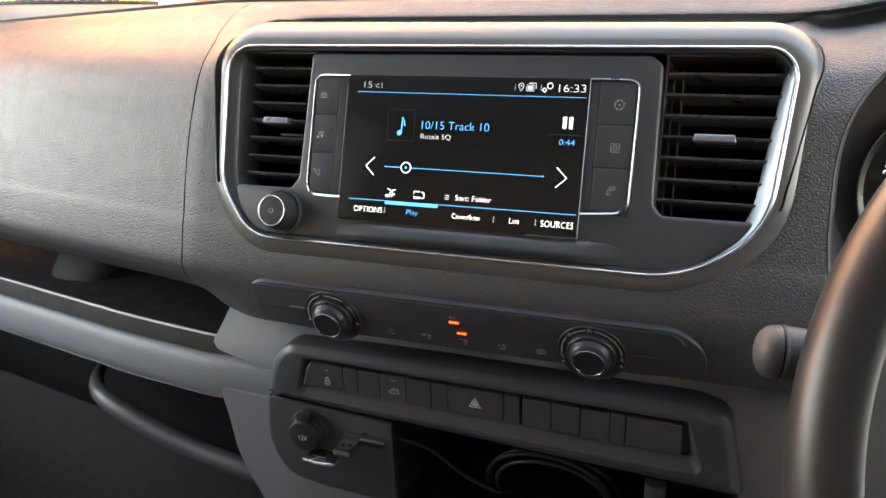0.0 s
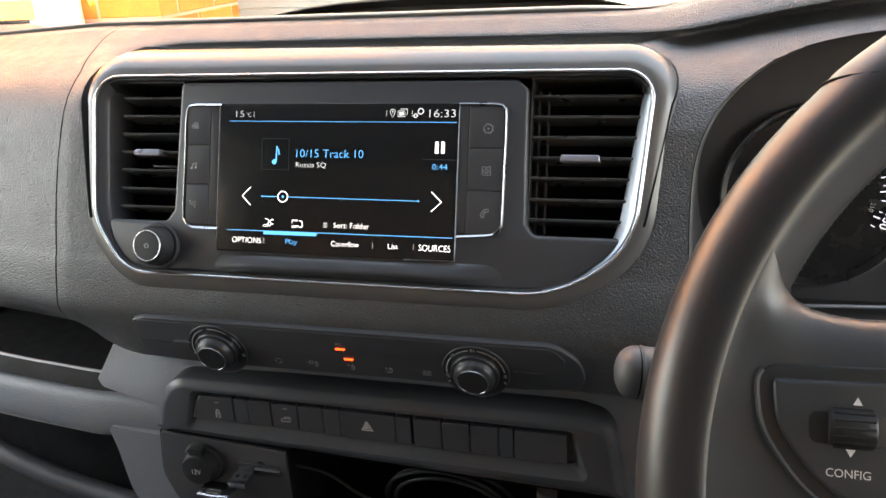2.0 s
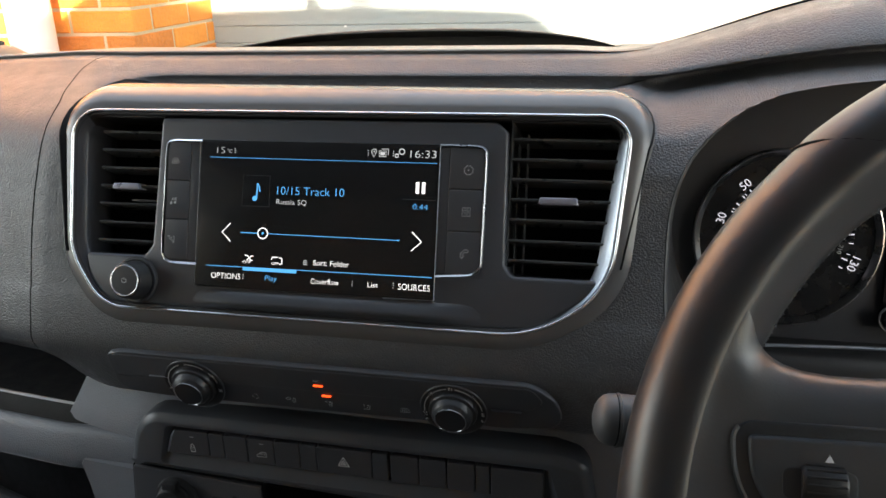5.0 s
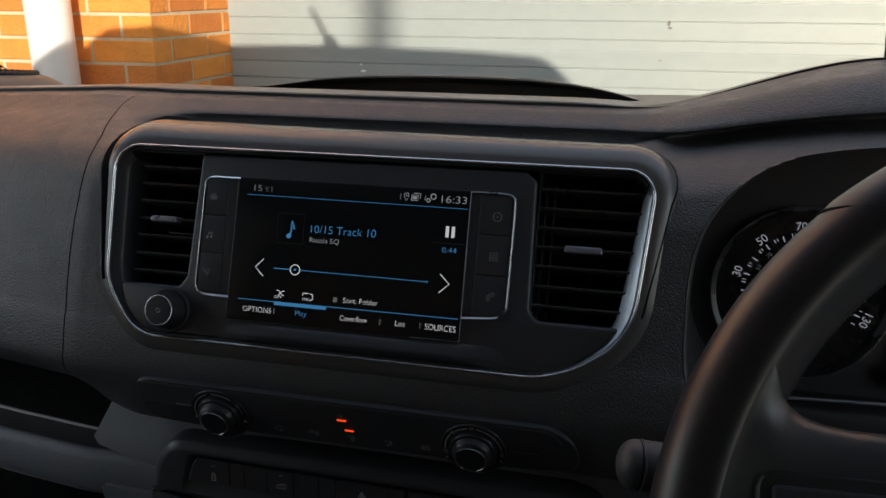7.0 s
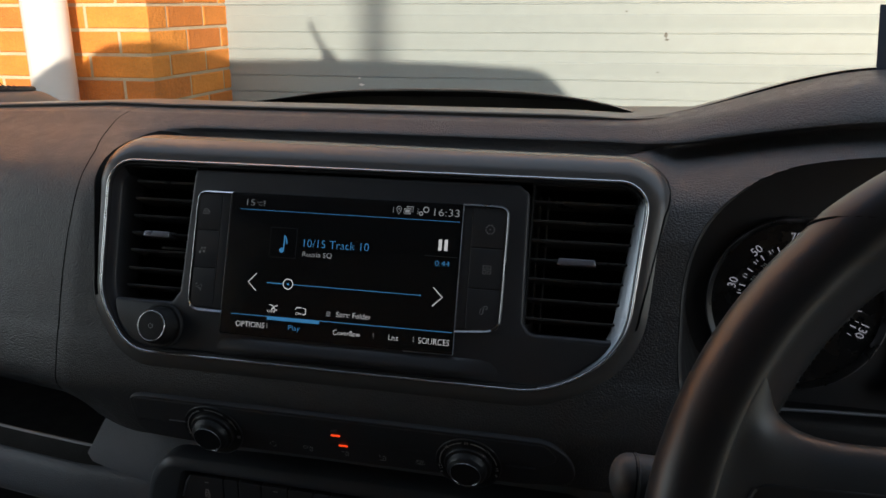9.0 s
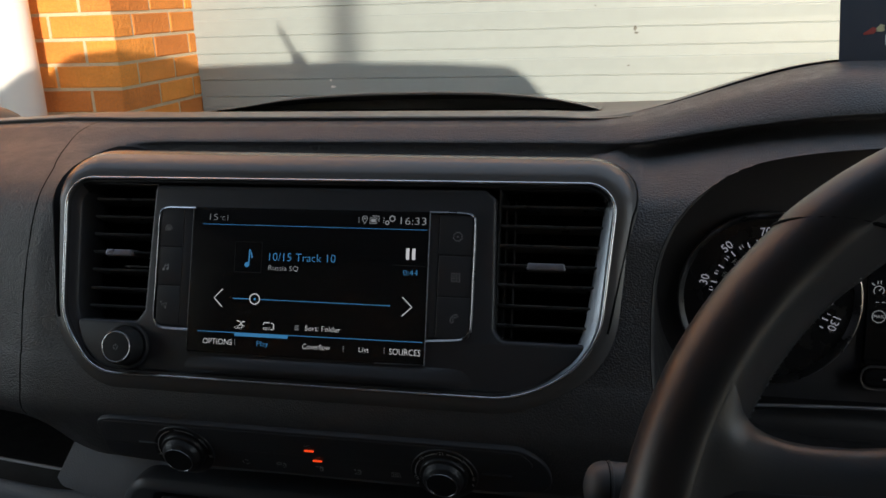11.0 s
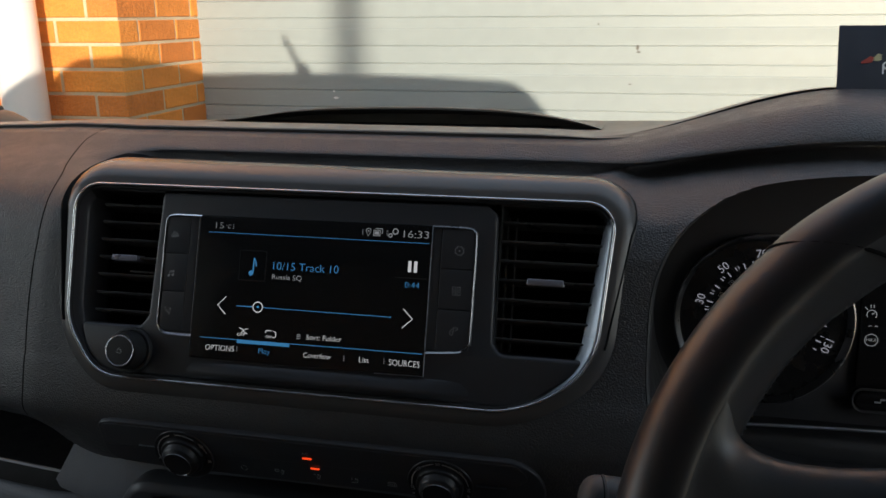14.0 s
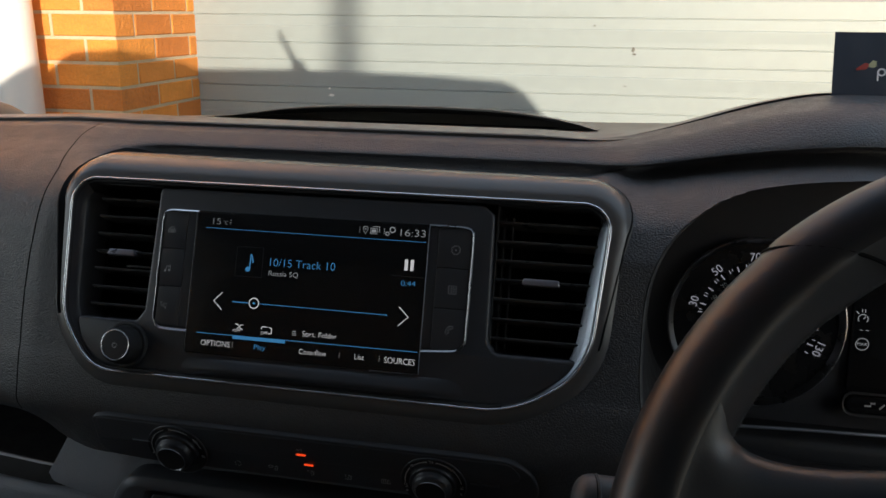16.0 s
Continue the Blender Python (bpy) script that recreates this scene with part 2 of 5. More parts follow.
# ---- setting: ground, garage wall, door, pillar ----
DOOR_Y, PIER_X, WALL_Y, GROUND = 2.31, -1.308, 1.815, -0.10
ASPHALT = material("asphalt", (0.055, 0.054, 0.052), 0.85, grain=0.8, scale=120, mottle=0.25, mottle_scale=1.2)
BRICK = material("orange_brick", (0.62, 0.26, 0.065), 0.82, grain=0.9, scale=160, mottle=0.22, mottle_scale=9)
MORTAR = material("pale_mortar", (0.60, 0.49, 0.34), 0.9, grain=0.7, scale=260, mottle=0.15, mottle_scale=12)
DOORPAINT = material("pale_grey_green_door_paint", (0.300, 0.345, 0.355), 0.42, grain=0.10, scale=90, mottle=0.06, mottle_scale=2.0)
PIPEWHITE = material("white_pvc", (0.80, 0.80, 0.80), 0.35, mottle=0.04, mottle_scale=4)
VANPAINT = material("white_van_paint", (0.62, 0.63, 0.64), 0.3, mottle=0.04, coat=0.4)
TRIM = material("pale_pillar_trim", (0.34, 0.33, 0.31), 0.7, grain=0.3, scale=400)
LINING = material("cab_lining", (0.12, 0.12, 0.12), 0.85, grain=0.4, scale=200)

bm = bmesh.new()
rings(bm, [[(-400, -400, GROUND), (400, -400, GROUND)], [(-400, 400, GROUND), (400, 400, GROUND)]], close=False)
tagged(part("ground", bm, ASPHALT, smooth=False), "grey asphalt yard in front of the garage", "ground", kind="structure")

# Sectional door: every panel has two grooves and a ridge.
PITCH = 0.152
prof = []
for k in range(-8, 8):
    z = 1.174 + PITCH * k
    prof += [(0, z - 0.074), (-0.002, z - 0.041), (-0.002, z - 0.037), (0, z - 0.034)]
    prof += [(0, z - 0.0025), (0.005, z - 0.0012), (0.005, z + 0.0012), (0, z + 0.0025)]
    prof += [(0, z + 0.0565), (0.005, z + 0.0578), (0.005, z + 0.0600), (0, z + 0.0615)]
door = thing("garage_door", "pale grey-green ribbed metal garage door, scuffed", "door", shift((0, DOOR_Y, 0)), kind="structure")
per = 12
for k in range(16):
    bm = bmesh.new()
    seg = prof[k * per:(k + 1) * per + (1 if k < 15 else 0)]
    rings(bm, [[(-1.34, y, z) for y, z in seg], [(3.4, y, z) for y, z in seg]], close=False)
    part("panel", bm, DOORPAINT, door, smooth=False)
bm = cuboid(-1.34, 0.02, GROUND, 3.4, 0.06, 2.3)
part("backing", bm, DOORPAINT, door, smooth=False)


def scuff(x, z, w, h, mat=None):
    bm = slab([(x - w, z - h * 0.3), (x + w * 0.3, z - h), (x + w, z + h * 0.2), (x - w * 0.2, z + h)], 0.0, 0.0015, 0.0004)
    part("scuff", bm, mat or SCUFF, door, "bare metal scuff", Matrix(((1, 0, 0, 0), (0, 0, -1, 0), (0, 1, 0, 0), (0, 0, 0, 1))))


SCUFF = material("bare_scuffed_metal", (0.12, 0.12, 0.11), 0.5, mottle=0.5, mottle_scale=60)

# Brick wall and pier.
wall = thing("wall_brick", "orange brick garage wall and pier with pale mortar", "wall", kind="structure")
bm = cuboid(-2.76, WALL_Y + 0.0035, GROUND, PIER_X - 0.0035, DOOR_Y + 0.25, 2.3)
part("mortar", bm, MORTAR, wall, smooth=False)
bm = cuboid(3.4, WALL_Y, GROUND, 5.5, DOOR_Y + 0.25, 2.3)
part("far_pier", bm, BRICK, wall, smooth=False)
bm = cuboid(-2.76, WALL_Y + 0.02, 2.3, 5.5, DOOR_Y + 0.25, 2.75)
part("wall_above", bm, BRICK, wall, smooth=False)
# Unseen wall continued left and up, added to bounce orange light into the cab.
bm = cuboid(-9.0, WALL_Y + 0.004, GROUND, -2.76, DOOR_Y + 0.25, 2.75)
part("side_bounce_wall", bm, BRICK, wall, smooth=False)
bm = cuboid(-9.0, WALL_Y + 0.004, 2.75, PIER_X, DOOR_Y + 0.25, 5.6)
part("upper_bounce_wall", bm, BRICK, wall, smooth=False)

# Downpipe.
pipe = thing("downpipe", "white plastic downpipe fixed to the brick wall", "pipe", shift((-1.585, 1.71, 0)))
part("pipe", lathe([(0.066, GROUND), (0.066, 2.6)], 40), PIPEWHITE, pipe)

# ---- the van's shell: roof, bonnet, doors, bulkhead, windscreen ----
van = thing("van_body", "white panel van body round the cab", "van", kind="structure")
roof_y0, roof_y1 = -3.9, -0.12


def roof_z(x):
    return 1.786 - 0.022 * (x / 0.72) ** 2 - 0.035 * sstep(-0.44, -0.60, x) - 0.24 * sstep(0.70, 1.02, abs(x)) ** 1.3


bm = bmesh.new()
xs = [-0.96 + 0.03 * k for k in range(65)]
rings(bm, [[(x, roof_y0, roof_z(x)) for x in xs], [(x, -1.6, roof_z(x)) for x in xs], [(x, roof_y1, roof_z(x)) for x in xs], [(x, roof_y1, roof_z(x) - 0.05) for x in xs], [(x, roof_y0, roof_z(x) - 0.05) for x in xs]], close=False)
part("roof", bm, VANPAINT, van)
for s in (-1, 1):
    bm = cuboid(s * 0.88, -3.9, 0.1, s * 0.93, -0.75, 1.56)
    part("side_panel", bm, VANPAINT, van, smooth=False)
    bm = cuboid(s * 0.88, -0.75, 0.1, s * 0.93, 0.95, 1.10)
    part("cab_door", bm, VANPAINT, van, smooth=False)
    bm = cuboid(s * 0.87, -0.75, 1.50, s * 0.93, 0.05, 1.56)
    part("door_frame", bm, VANPAINT, van, smooth=False)
    part("windscreen_pillar", tube([(s * 0.84, -0.12, 1.62), (s * 0.87, 0.25, 1.40), (s * 0.90, 0.80, 1.10)], 0.035, 12), TRIM, van, "pale grey pillar trim")
part("bulkhead", cuboid(-0.90, -0.98, 0.1, 0.90, -0.94, 1.70), LINING, van, smooth=False)
part("floor", cuboid(-0.93, -3.9, 0.05, 0.93, 1.0, 0.1), MATT, van, smooth=False)
bm = bmesh.new()
rings(bm, [[(x, -0.94, 1.68) for x in (-0.9, 0, 0.9)], [(x, -0.13, 1.685 if not x else 1.60) for x in (-0.9, 0, 0.9)]], close=False)
part("headlining", bm, LINING, van)
bm = bmesh.new()
rings(bm, [[(x, y, z - 0.05 * (x / 0.9) ** 2) for x in (-0.9, -0.5, 0, 0.5, 0.9)] for y, z in ((0.80, 1.06), (1.0, 1.02), (1.25, 0.90), (1.36, 0.70), (1.38, 0.2))], close=False)
part("bonnet", bm, VANPAINT, van)
part("roof_aerial", tube([(0.02, -0.185, 1.765), (0.02, -0.195, 1.800), (0.02, -0.212, 1.828), (0.02, -0.228, 1.840), (0.02, -0.37, 1.975)], [0.040, 0.032, 0.020, 0.009, 0.007], 10), RUBBER, van)


# Windscreen: one thin pane, which lets the daylight in.
WSCREEN = thin_glass("windscreen_glass", 1.12)
bm = bmesh.new()
SX = [-0.84 + 0.12 * k for k in range(15)]
outer = [[(x, y - 0.06 * (x / 0.8) ** 2, z) for x in SX] for y, z in ((0.80, 1.10), (0.50, 1.285), (0.2, 1.46), (-0.11, 1.64))]
rings(bm, outer, close=False)
bm.normal_update()
if bm.faces[:][0].normal.z > 0:
    bmesh.ops.reverse_faces(bm, faces=bm.faces[:])
pane = tagged(part("windscreen", bm, WSCREEN), "clear raked windscreen above the dashboard", "windscreen", kind="structure")
pane.visible_shadow = False

# Dotted black print along both sides of the pane.
def dotted_print():
    """Black print broken by small clear dots."""
    m = bpy.data.materials.new("dotted_black_print")
    m.use_nodes = True
    nt = m.node_tree
    co, dots = nt.nodes.new("ShaderNodeTexCoord"), nt.nodes.new("ShaderNodeTexVoronoi")
    dots.inputs["Scale"].default_value = 105
    less = nt.nodes.new("ShaderNodeMath")
    less.operation = "LESS_THAN"
    less.inputs[1].default_value = 0.36
    clear, mix = nt.nodes.new("ShaderNodeBsdfTransparent"), nt.nodes.new("ShaderNodeMixShader")
    b = nt.nodes["Principled BSDF"]
    b.inputs["Base Color"].default_value = (0.03, 0.022, 0.015, 1)
    b.inputs["Roughness"].default_value = 0.5
    nt.links.new(co.outputs["Object"], dots.inputs["Vector"])
    nt.links.new(dots.outputs["Distance"], less.inputs[0])
    nt.links.new(less.outputs[0], mix.inputs[0])
    nt.links.new(b.outputs[0], mix.inputs[1])
    nt.links.new(clear.outputs[0], mix.inputs[2])
    nt.links.new(mix.outputs[0], nt.nodes["Material Output"].inputs[0])
    return m


FRIT = dotted_print()
for s in (-1, 1):
    bm = bmesh.new()
    rings(bm, [[(s * x, y - 0.06 * (x / 0.8) ** 2 - 0.003, z - 0.005) for x in (0.735, 0.76, 0.79, 0.815)] for y, z in ((0.80, 1.10), (0.50, 1.285), (0.2, 1.46), (-0.11, 1.64))], close=False)
    part("dotted_band", bm, FRIT, pane, "black print with clear dots")

# Area lamps added in the side windows stand in for more sky light.
for s, power in ((-1, 0.88), (1, 0.75)):
    lamp = new("window_fill", bpy.data.lights.new("window_fill", "AREA"))
    lamp.data.shape, lamp.data.size, lamp.data.size_y = "RECTANGLE", 0.55, 0.38
    lamp.data.energy, lamp.data.color = power, (0.88, 0.95, 1.0)
    lamp.matrix_world = look((s * 0.86, -0.16, 1.31), (0, -0.02, 1.05))

# Fill lamp added under the windscreen, on top of the sky's own light.
lamp = new("windscreen_fill", bpy.data.lights.new("windscreen_fill", "AREA"))
lamp.data.shape, lamp.data.size, lamp.data.size_y = "RECTANGLE", 1.45, 0.40
lamp.data.energy, lamp.data.color = 0.95, (0.74, 0.87, 1.0)
lamp.matrix_world = look((0, 0.16, 1.465), (0, 0.10, 1.13))

# Lamp post behind the van, whose shadow falls on the door.
post = thing("lamp_post", "tall grey lamp post standing in the yard", "lamp post", shift((3.76, -9.7, GROUND)))
part("post", lathe([(0.075, 0), (0.07, 1.2), (0.05, 1.25), (0.045, 6.5)], 20), SILVER, post)
part("arm", tube([(0, 0, 6.45), (0.2, 0, 6.6), (0.9, 0, 6.65)], 0.03, 8), SILVER, post)
part("lantern", cuboid(0.8, -0.12, 6.58, 1.35, 0.12, 6.68, 0.02), LINING, post)


# ---- dashboard: one moulded face, split at the curved seam ----
def recede(x):
    return 0.17 * max(-0.2 - x, 0) + 0.10 * max(x - 0.62, 0)


def hood(x):
    return 0.037 * sstep(0.165, 0.345, x) * (1 - sstep(0.47, 0.66, x))


def sag(x):
    return 0.018 * max(-0.22 - x, 0)


def opening(x, z):
    """How far a point lies from the middle of the instrument opening; 1 on its edge."""
    u, v = (x - 0.402) / 0.192, (z - 1.150) / (0.0985 if z > 1.150 else 0.11)
    return (abs(u) ** 3.0 + abs(v) ** 3.0) ** (1 / 3.0)


FACE = [(0.030, 1.030), (-0.010, 1.033), (-0.0240, 1.036), (-0.0283, 1.041)]
FACE += [(-0.0316, 1.05), (-0.0356, 1.065), (-0.0374, 1.08), (-0.0345, 1.095), (-0.0305, 1.108)]
for k in range(22):
    v = -0.09 + 0.125 * k / 21
    FACE.append((v * LEAN_V.y + 0.004, 1.2 + v * LEAN_V.z - 0.0015))
FACE += [(0.022, 1.2325), (0.036, 1.2335), (0.052, 1.2330), (0.070, 1.2315), (0.088, 1.2300)]
FACE += [(0.0905, 1.2360), (0.0885, 1.2385), (0.0895, 1.2402), (0.0925, 1.2420), (0.0975, 1.2444), (0.1030, 1.2468), (0.1065, 1.2479), (0.113, 1.2486), (0.122, 1.2491), (0.1345, 1.2496), (0.1380, 1.2492), (0.1385, 1.2440)]
FINE = spline([(0, y, z) for y, z in FACE], 3 * len(FACE))
SEAM = [(1.030, -0.226), (1.039, -0.223), (1.049, -0.219), (1.069, -0.212), (1.0887, -0.2095), (1.107, -0.2095), (1.13, -0.211), (1.15, -0.2115), (1.174, -0.2105), (1.19, -0.2085), (1.209, -0.208), (1.2186, -0.2095)]
SEAM += [(1.2228, -0.2115), (1.2267, -0.214), (1.2303, -0.2190), (1.2335, -0.2228), (1.2389, -0.2295), (1.2410, -0.2308), (1.2436, -0.2310), (1.2459, -0.2292), (1.2476, -0.2275), (1.2489, -0.2265), (1.250, -0.2270)]
NUMBER = {id(p): i for i, p in enumerate(FINE)}
# away from the pod the top rolls over into the face without a gutter
I0 = min(i for i, p in enumerate(FINE) if p.z > 1.192)
I1 = min(i for i, p in enumerate(FINE) if p.y > 0.1 and p.z > 1.242)
IE = max(range(len(FINE)), key=lambda i: FINE[i].z)
NOSE = min(range(IE), key=lambda i: (FINE[i].y - 0.0885) ** 2 + (FINE[i].z - 1.2385) ** 2)


def lip(low, high):
    """Profile right of the pod: face, hollow below the lip, lip and flat top."""
    low, high = [tuple(FINE[I0])] + [(0, y, z) for y, z in low + high[:1]], [(0, y, z) for y, z in high] + [tuple(FINE[IE])]
    return spline(low, NOSE - I0 + 1)[:-1] + spline(high, IE - NOSE + 1)


SIDE = lip([(0.0095, 1.203), (0.0170, 1.2110), (0.030, 1.2178), (0.047, 1.2230), (0.066, 1.2256), (0.088, 1.2275), (0.0985, 1.2312), (0.0950, 1.2362), (0.0800, 1.2373)], [(0.0755, 1.2385), (0.0765, 1.2402), (0.080, 1.2420), (0.088, 1.2450), (0.098, 1.2475), (0.1045, 1.2482), (0.113, 1.2486), (0.122, 1.2491), (0.1345, 1.2496)])
HOODED = lip([(0.0095, 1.204), (0.014, 1.2120), (0.021, 1.2195), (0.031, 1.2245), (0.043, 1.2262), (0.062, 1.2280), (0.0740, 1.2315), (0.0690, 1.2362), (0.0540, 1.2373)], [(0.0490, 1.2385), (0.0505, 1.2402), (0.056, 1.2423), (0.068, 1.2452), (0.081, 1.2473), (0.092, 1.2481), (0.105, 1.2486), (0.122, 1.2491), (0.1345, 1.2496)])
ROLL = spline([(0, FINE[I0].y, FINE[I0].z), (0, 0.0105, 1.207), (0, 0.022, 1.2175), (0, 0.040, 1.2262), (0, 0.062, 1.2335), (0, 0.083, 1.2392), (0, FINE[I1].y, FINE[I1].z)], I1 - I0 + 1)


def seam_x(p):
    i = NUMBER.get(id(p))
    z = ROLL[i - I0].z if i is not None and I0 <= i <= I1 else (p.z if p.y < 0.1382 else 1.25)
    return float(np.interp(z, [a for a, _ in SEAM], [b for _, b in SEAM]))


def face_at(x, p):
    i = NUMBER.get(id(p))
    if i is not None and I0 <= i <= I1 and x < -0.146:
        p = p.lerp(ROLL[i - I0], sstep(-0.146, -0.214, x))
    elif i is not None and I0 <= i <= IE and x > 0.150:
        p = p.lerp(SIDE[i - I0].lerp(HOODED[i - I0], sstep(0.22, 0.34, x)), sstep(0.160, 0.215, x))
    lift = hood(x) * (0.68 * sstep(1.10, 1.238, p.z) + 0.32 * sstep(1.2385, 1.2479, p.z)) - 0.042 * max(-0.26 - x, 0) * sstep(1.10, 1.235, p.z) - sag(x) * sstep(1.21, 1.2470, p.z)
    y, z = p.y + recede(x), p.z + lift
    y += 0.034 * sstep(1.078, 1.034, p.z) * sstep(-0.15, -0.25, x)
    return (x, y, z)


POD = [(x * 0.001, y * 0.001) for x, y in rpoly([(-178.5, 30, 19), (-175.5, -66, 46), (-150, -100.8, 34), (139, -100.8, 75), (181, -71, 50), (190, 30, 17)], 9)]
PODIN = inset(POD, 0.001)
dash = thing("dashboard", "dark grained plastic dashboard with a padded top", "dashboard")
bm = bmesh.new()
loops = []
for p in FINE:
    s = seam_x(p) + 0.0006
    xs = [s + (0.90 - s) * k / 400 for k in range(401)]
    loops.append([face_at(x, p) for x in xs])
rings(bm, loops, close=False)
def inside(pts, x, y):
    hit = False
    for (ax, ay), (bx, by) in zip(pts, pts[1:] + pts[:1]):
        if (ay > y) != (by > y) and x < ax + (y - ay) * (bx - ax) / (by - ay):
            hit = not hit
    return hit


gone = []
for p in bm.verts:
    d = opening(p.co.x, p.co.z)
    if 0.955 < d < 1 and p.co.y < 0.075:
        p.co.x, p.co.z = 0.402 + (p.co.x - 0.402) / d, 1.150 + (p.co.z - 1.150) / d
for f in bm.faces:
    c = f.calc_center_median()
    v = c.y * LEAN_V.y + (c.z - 1.2) * LEAN_V.z
    if inside(PODIN, c.x, v) and c.z < 1.2255 or opening(c.x, c.z) < 1.0004 and c.y < 0.075:
        gone.append(f)
bmesh.ops.delete(bm, geom=gone, context="FACES")
part("centre_panel", bm, LEATHER, dash, "dark grained plastic panel")
bm = bmesh.new()
edge = []
for k in range(160):
    a = math.tau * k / 160
    c, s = math.cos(a), math.sin(a)
    u, v = math.copysign(abs(c) ** (2 / 3.0), c), math.copysign(abs(s) ** (2 / 3.0), s)
    x, z = 0.402 + 0.192 * u, 1.150 + (0.0985 if v > 0 else 0.11) * v
    col = [face_at(x, p) for p in FINE[:IE]]
    edge.append((x, float(np.interp(z, [q[2] for q in col], [q[1] for q in col])), z))
rings(bm, [[(0.402 + (x - 0.402) * g, y + d, 1.150 + (z - 1.150) * g) for x, y, z in edge] for g, d in ((1.004, 0.0012), (0.997, 0.0002), (0.990, 0.0012), (0.984, 0.005), (0.976, 0.03), (0.955, 0.125))])
bmesh.ops.recalc_face_normals(bm, faces=bm.faces[:])
part("instrument_surround", bm, MATT, dash, "dark sunk surround of the instruments")
bm = bmesh.new()
loops = []
for p in FINE:
    s = seam_x(p) - 0.0006
    loops.append([face_at(-0.90 + (s + 0.90) * k / 60, p) for k in range(61)])
rings(bm, loops, close=False)
part("passenger_panel", bm, LEATHER, dash, "dark grained plastic panel")
# dark backing behind the seam
bm = bmesh.new()
rings(bm, [[tuple(Vector(face_at(seam_x(p) + d, p)) + Vector((0, 0.005, -0.003))) for p in FINE] for d in (-0.012, 0.012)], close=False)
part("seam_backing", bm, BLACKGAP, dash)


# dash top plate, sloping to the windscreen
def top_z(x, y):
    return 1.2515 - 0.0025 * (1 - sstep(0.15, 0.30, x)) - sag(x) - 0.105 * (y - 0.14) + hood(x) * (1 - sstep(0.16, 0.42, y)) - 0.042 * max(-0.26 - x, 0) - 0.03 * sstep(0.45, 0.85, x)


bm = bmesh.new()
ys = [0.1408, 0.1412, 0.1428, 0.147] + [0.155 + 0.6 * k / 24 for k in range(25)]
rings(bm, [[(x, y + recede(x) * 0.5, top_z(x, y) - (0.010, 0.002, 0.0004, 0)[min(i, 3)]) for x in [-0.88 + 1.76 * k / 150 for k in range(151)]] for i, y in enumerate(ys)], close=False)
part("top_plate", bm, TOPGREY, dash, "grey grained plastic top")
# raised front edge of the plate: a small upright step, then a gentle fall
bm = bmesh.new()
loops = []
for k in range(111):
    x = -0.88 + 1.10 * k / 110
    w = 1 - sstep(0.12, 0.215, x)
    y0, z0 = 0.1235 + recede(x), 1.2491 - 0.042 * max(-0.26 - x, 0) - sag(x) + hood(x)
    step = 0.0034 * w
    ring = [(x, y0 + 0.0060, z0 - 0.005), (x, y0 + 0.0032, z0 - 0.0004), (x, y0 + 0.0002, z0 + 0.75 * step), (x, y0 + 0.0011, z0 + step)]
    ring += [(x, y0 + d, z0 + step - 0.075 * d) for d in (0.006, 0.03, 0.055, 0.070)]
    ring.append((x, y0 + 0.16, top_z(x, y0 + 0.16) - 0.001))
    loops.append(ring)
rings(bm, loops, close=False)
bmesh.ops.recalc_face_normals(bm, faces=bm.faces[:])
part("raised_edge", bm, TOPGREY, dash, "raised front edge of the grey top")


def ribbon(bm, pts, w, h=0.00025, closed=False):
    """A flat printed stroke of width w along (x, y) points, proud by h."""
    P = [Vector(p) for p in pts]
    n = len(P)
    L, R = [], []
    for i in range(n):
        a = P[i - 1] if (i or closed) else P[i]
        b = P[(i + 1) % n] if (i < n - 1 or closed) else P[i]
        d = (b - a)
        d = d.normalized() if d.length else Vector((1, 0))
        q = Vector((-d.y, d.x)) * w / 2
        L.append(P[i] + q), R.append(P[i] - q)
    vl, vr = [bm.verts.new((*p, h)) for p in L], [bm.verts.new((*p, h)) for p in R]
    for i in range(n if closed else n - 1):
        j = (i + 1) % n
        bm.faces.new((vl[i], vr[i], vr[j], vl[j]))


def disc(bm, x, y, r, h=0.00025, seg=14):
    bm.faces.new([bm.verts.new((x + r * math.cos(k * math.tau / seg), y + r * math.sin(k * math.tau / seg), h)) for k in range(seg)])


def arc(x, y, r, a0, a1, n=12):
    return [(x + r * math.cos(radians(a0 + (a1 - a0) * k / (n - 1))), y + r * math.sin(radians(a0 + (a1 - a0) * k / (n - 1)))) for k in range(n)]


def poly(bm, pts, h=0.00025):
    a = sum(pts[i - 1][0] * pts[i][1] - pts[i][0] * pts[i - 1][1] for i in range(len(pts)))
    bm.faces.new([bm.verts.new((x, y, h)) for x, y in (pts if a > 0 else pts[::-1])])


def icon(name, strokes, w, mat, parent, at, size=1.0, fills=(), dots=(), label=""):
    """A printed sign: open strokes ("c" first closes one), filled shapes and dots, in millimetres about its middle."""
    bm = bmesh.new()
    k = size * 0.001
    for s in strokes:
        closed = s[0] == "c"
        ribbon(bm, [(x * k, y * k) for x, y in (s[1:] if closed else s)], w * 0.001, closed=closed)
    for f in fills:
        poly(bm, [(x * k, y * k) for x, y in f])
    for x, y, r in dots:
        disc(bm, x * k, y * k, r * k)
    return part(name, bm, mat, parent, label, at, smooth=False)


# black strip: shade on the plate's front step, put into the colour
bm = bmesh.new()
GX = [-0.88 + 1.76 * k / 150 for k in range(151)]
rings(bm, [[(x, 0.1402 + recede(x) * 0.5, top_z(x, 0.14) - d) for x in GX] for d in (0.012, 0.0004)], close=False)
part("edge_shade", bm, BLACKGAP, dash, "black strip painting the shade below the top plate")

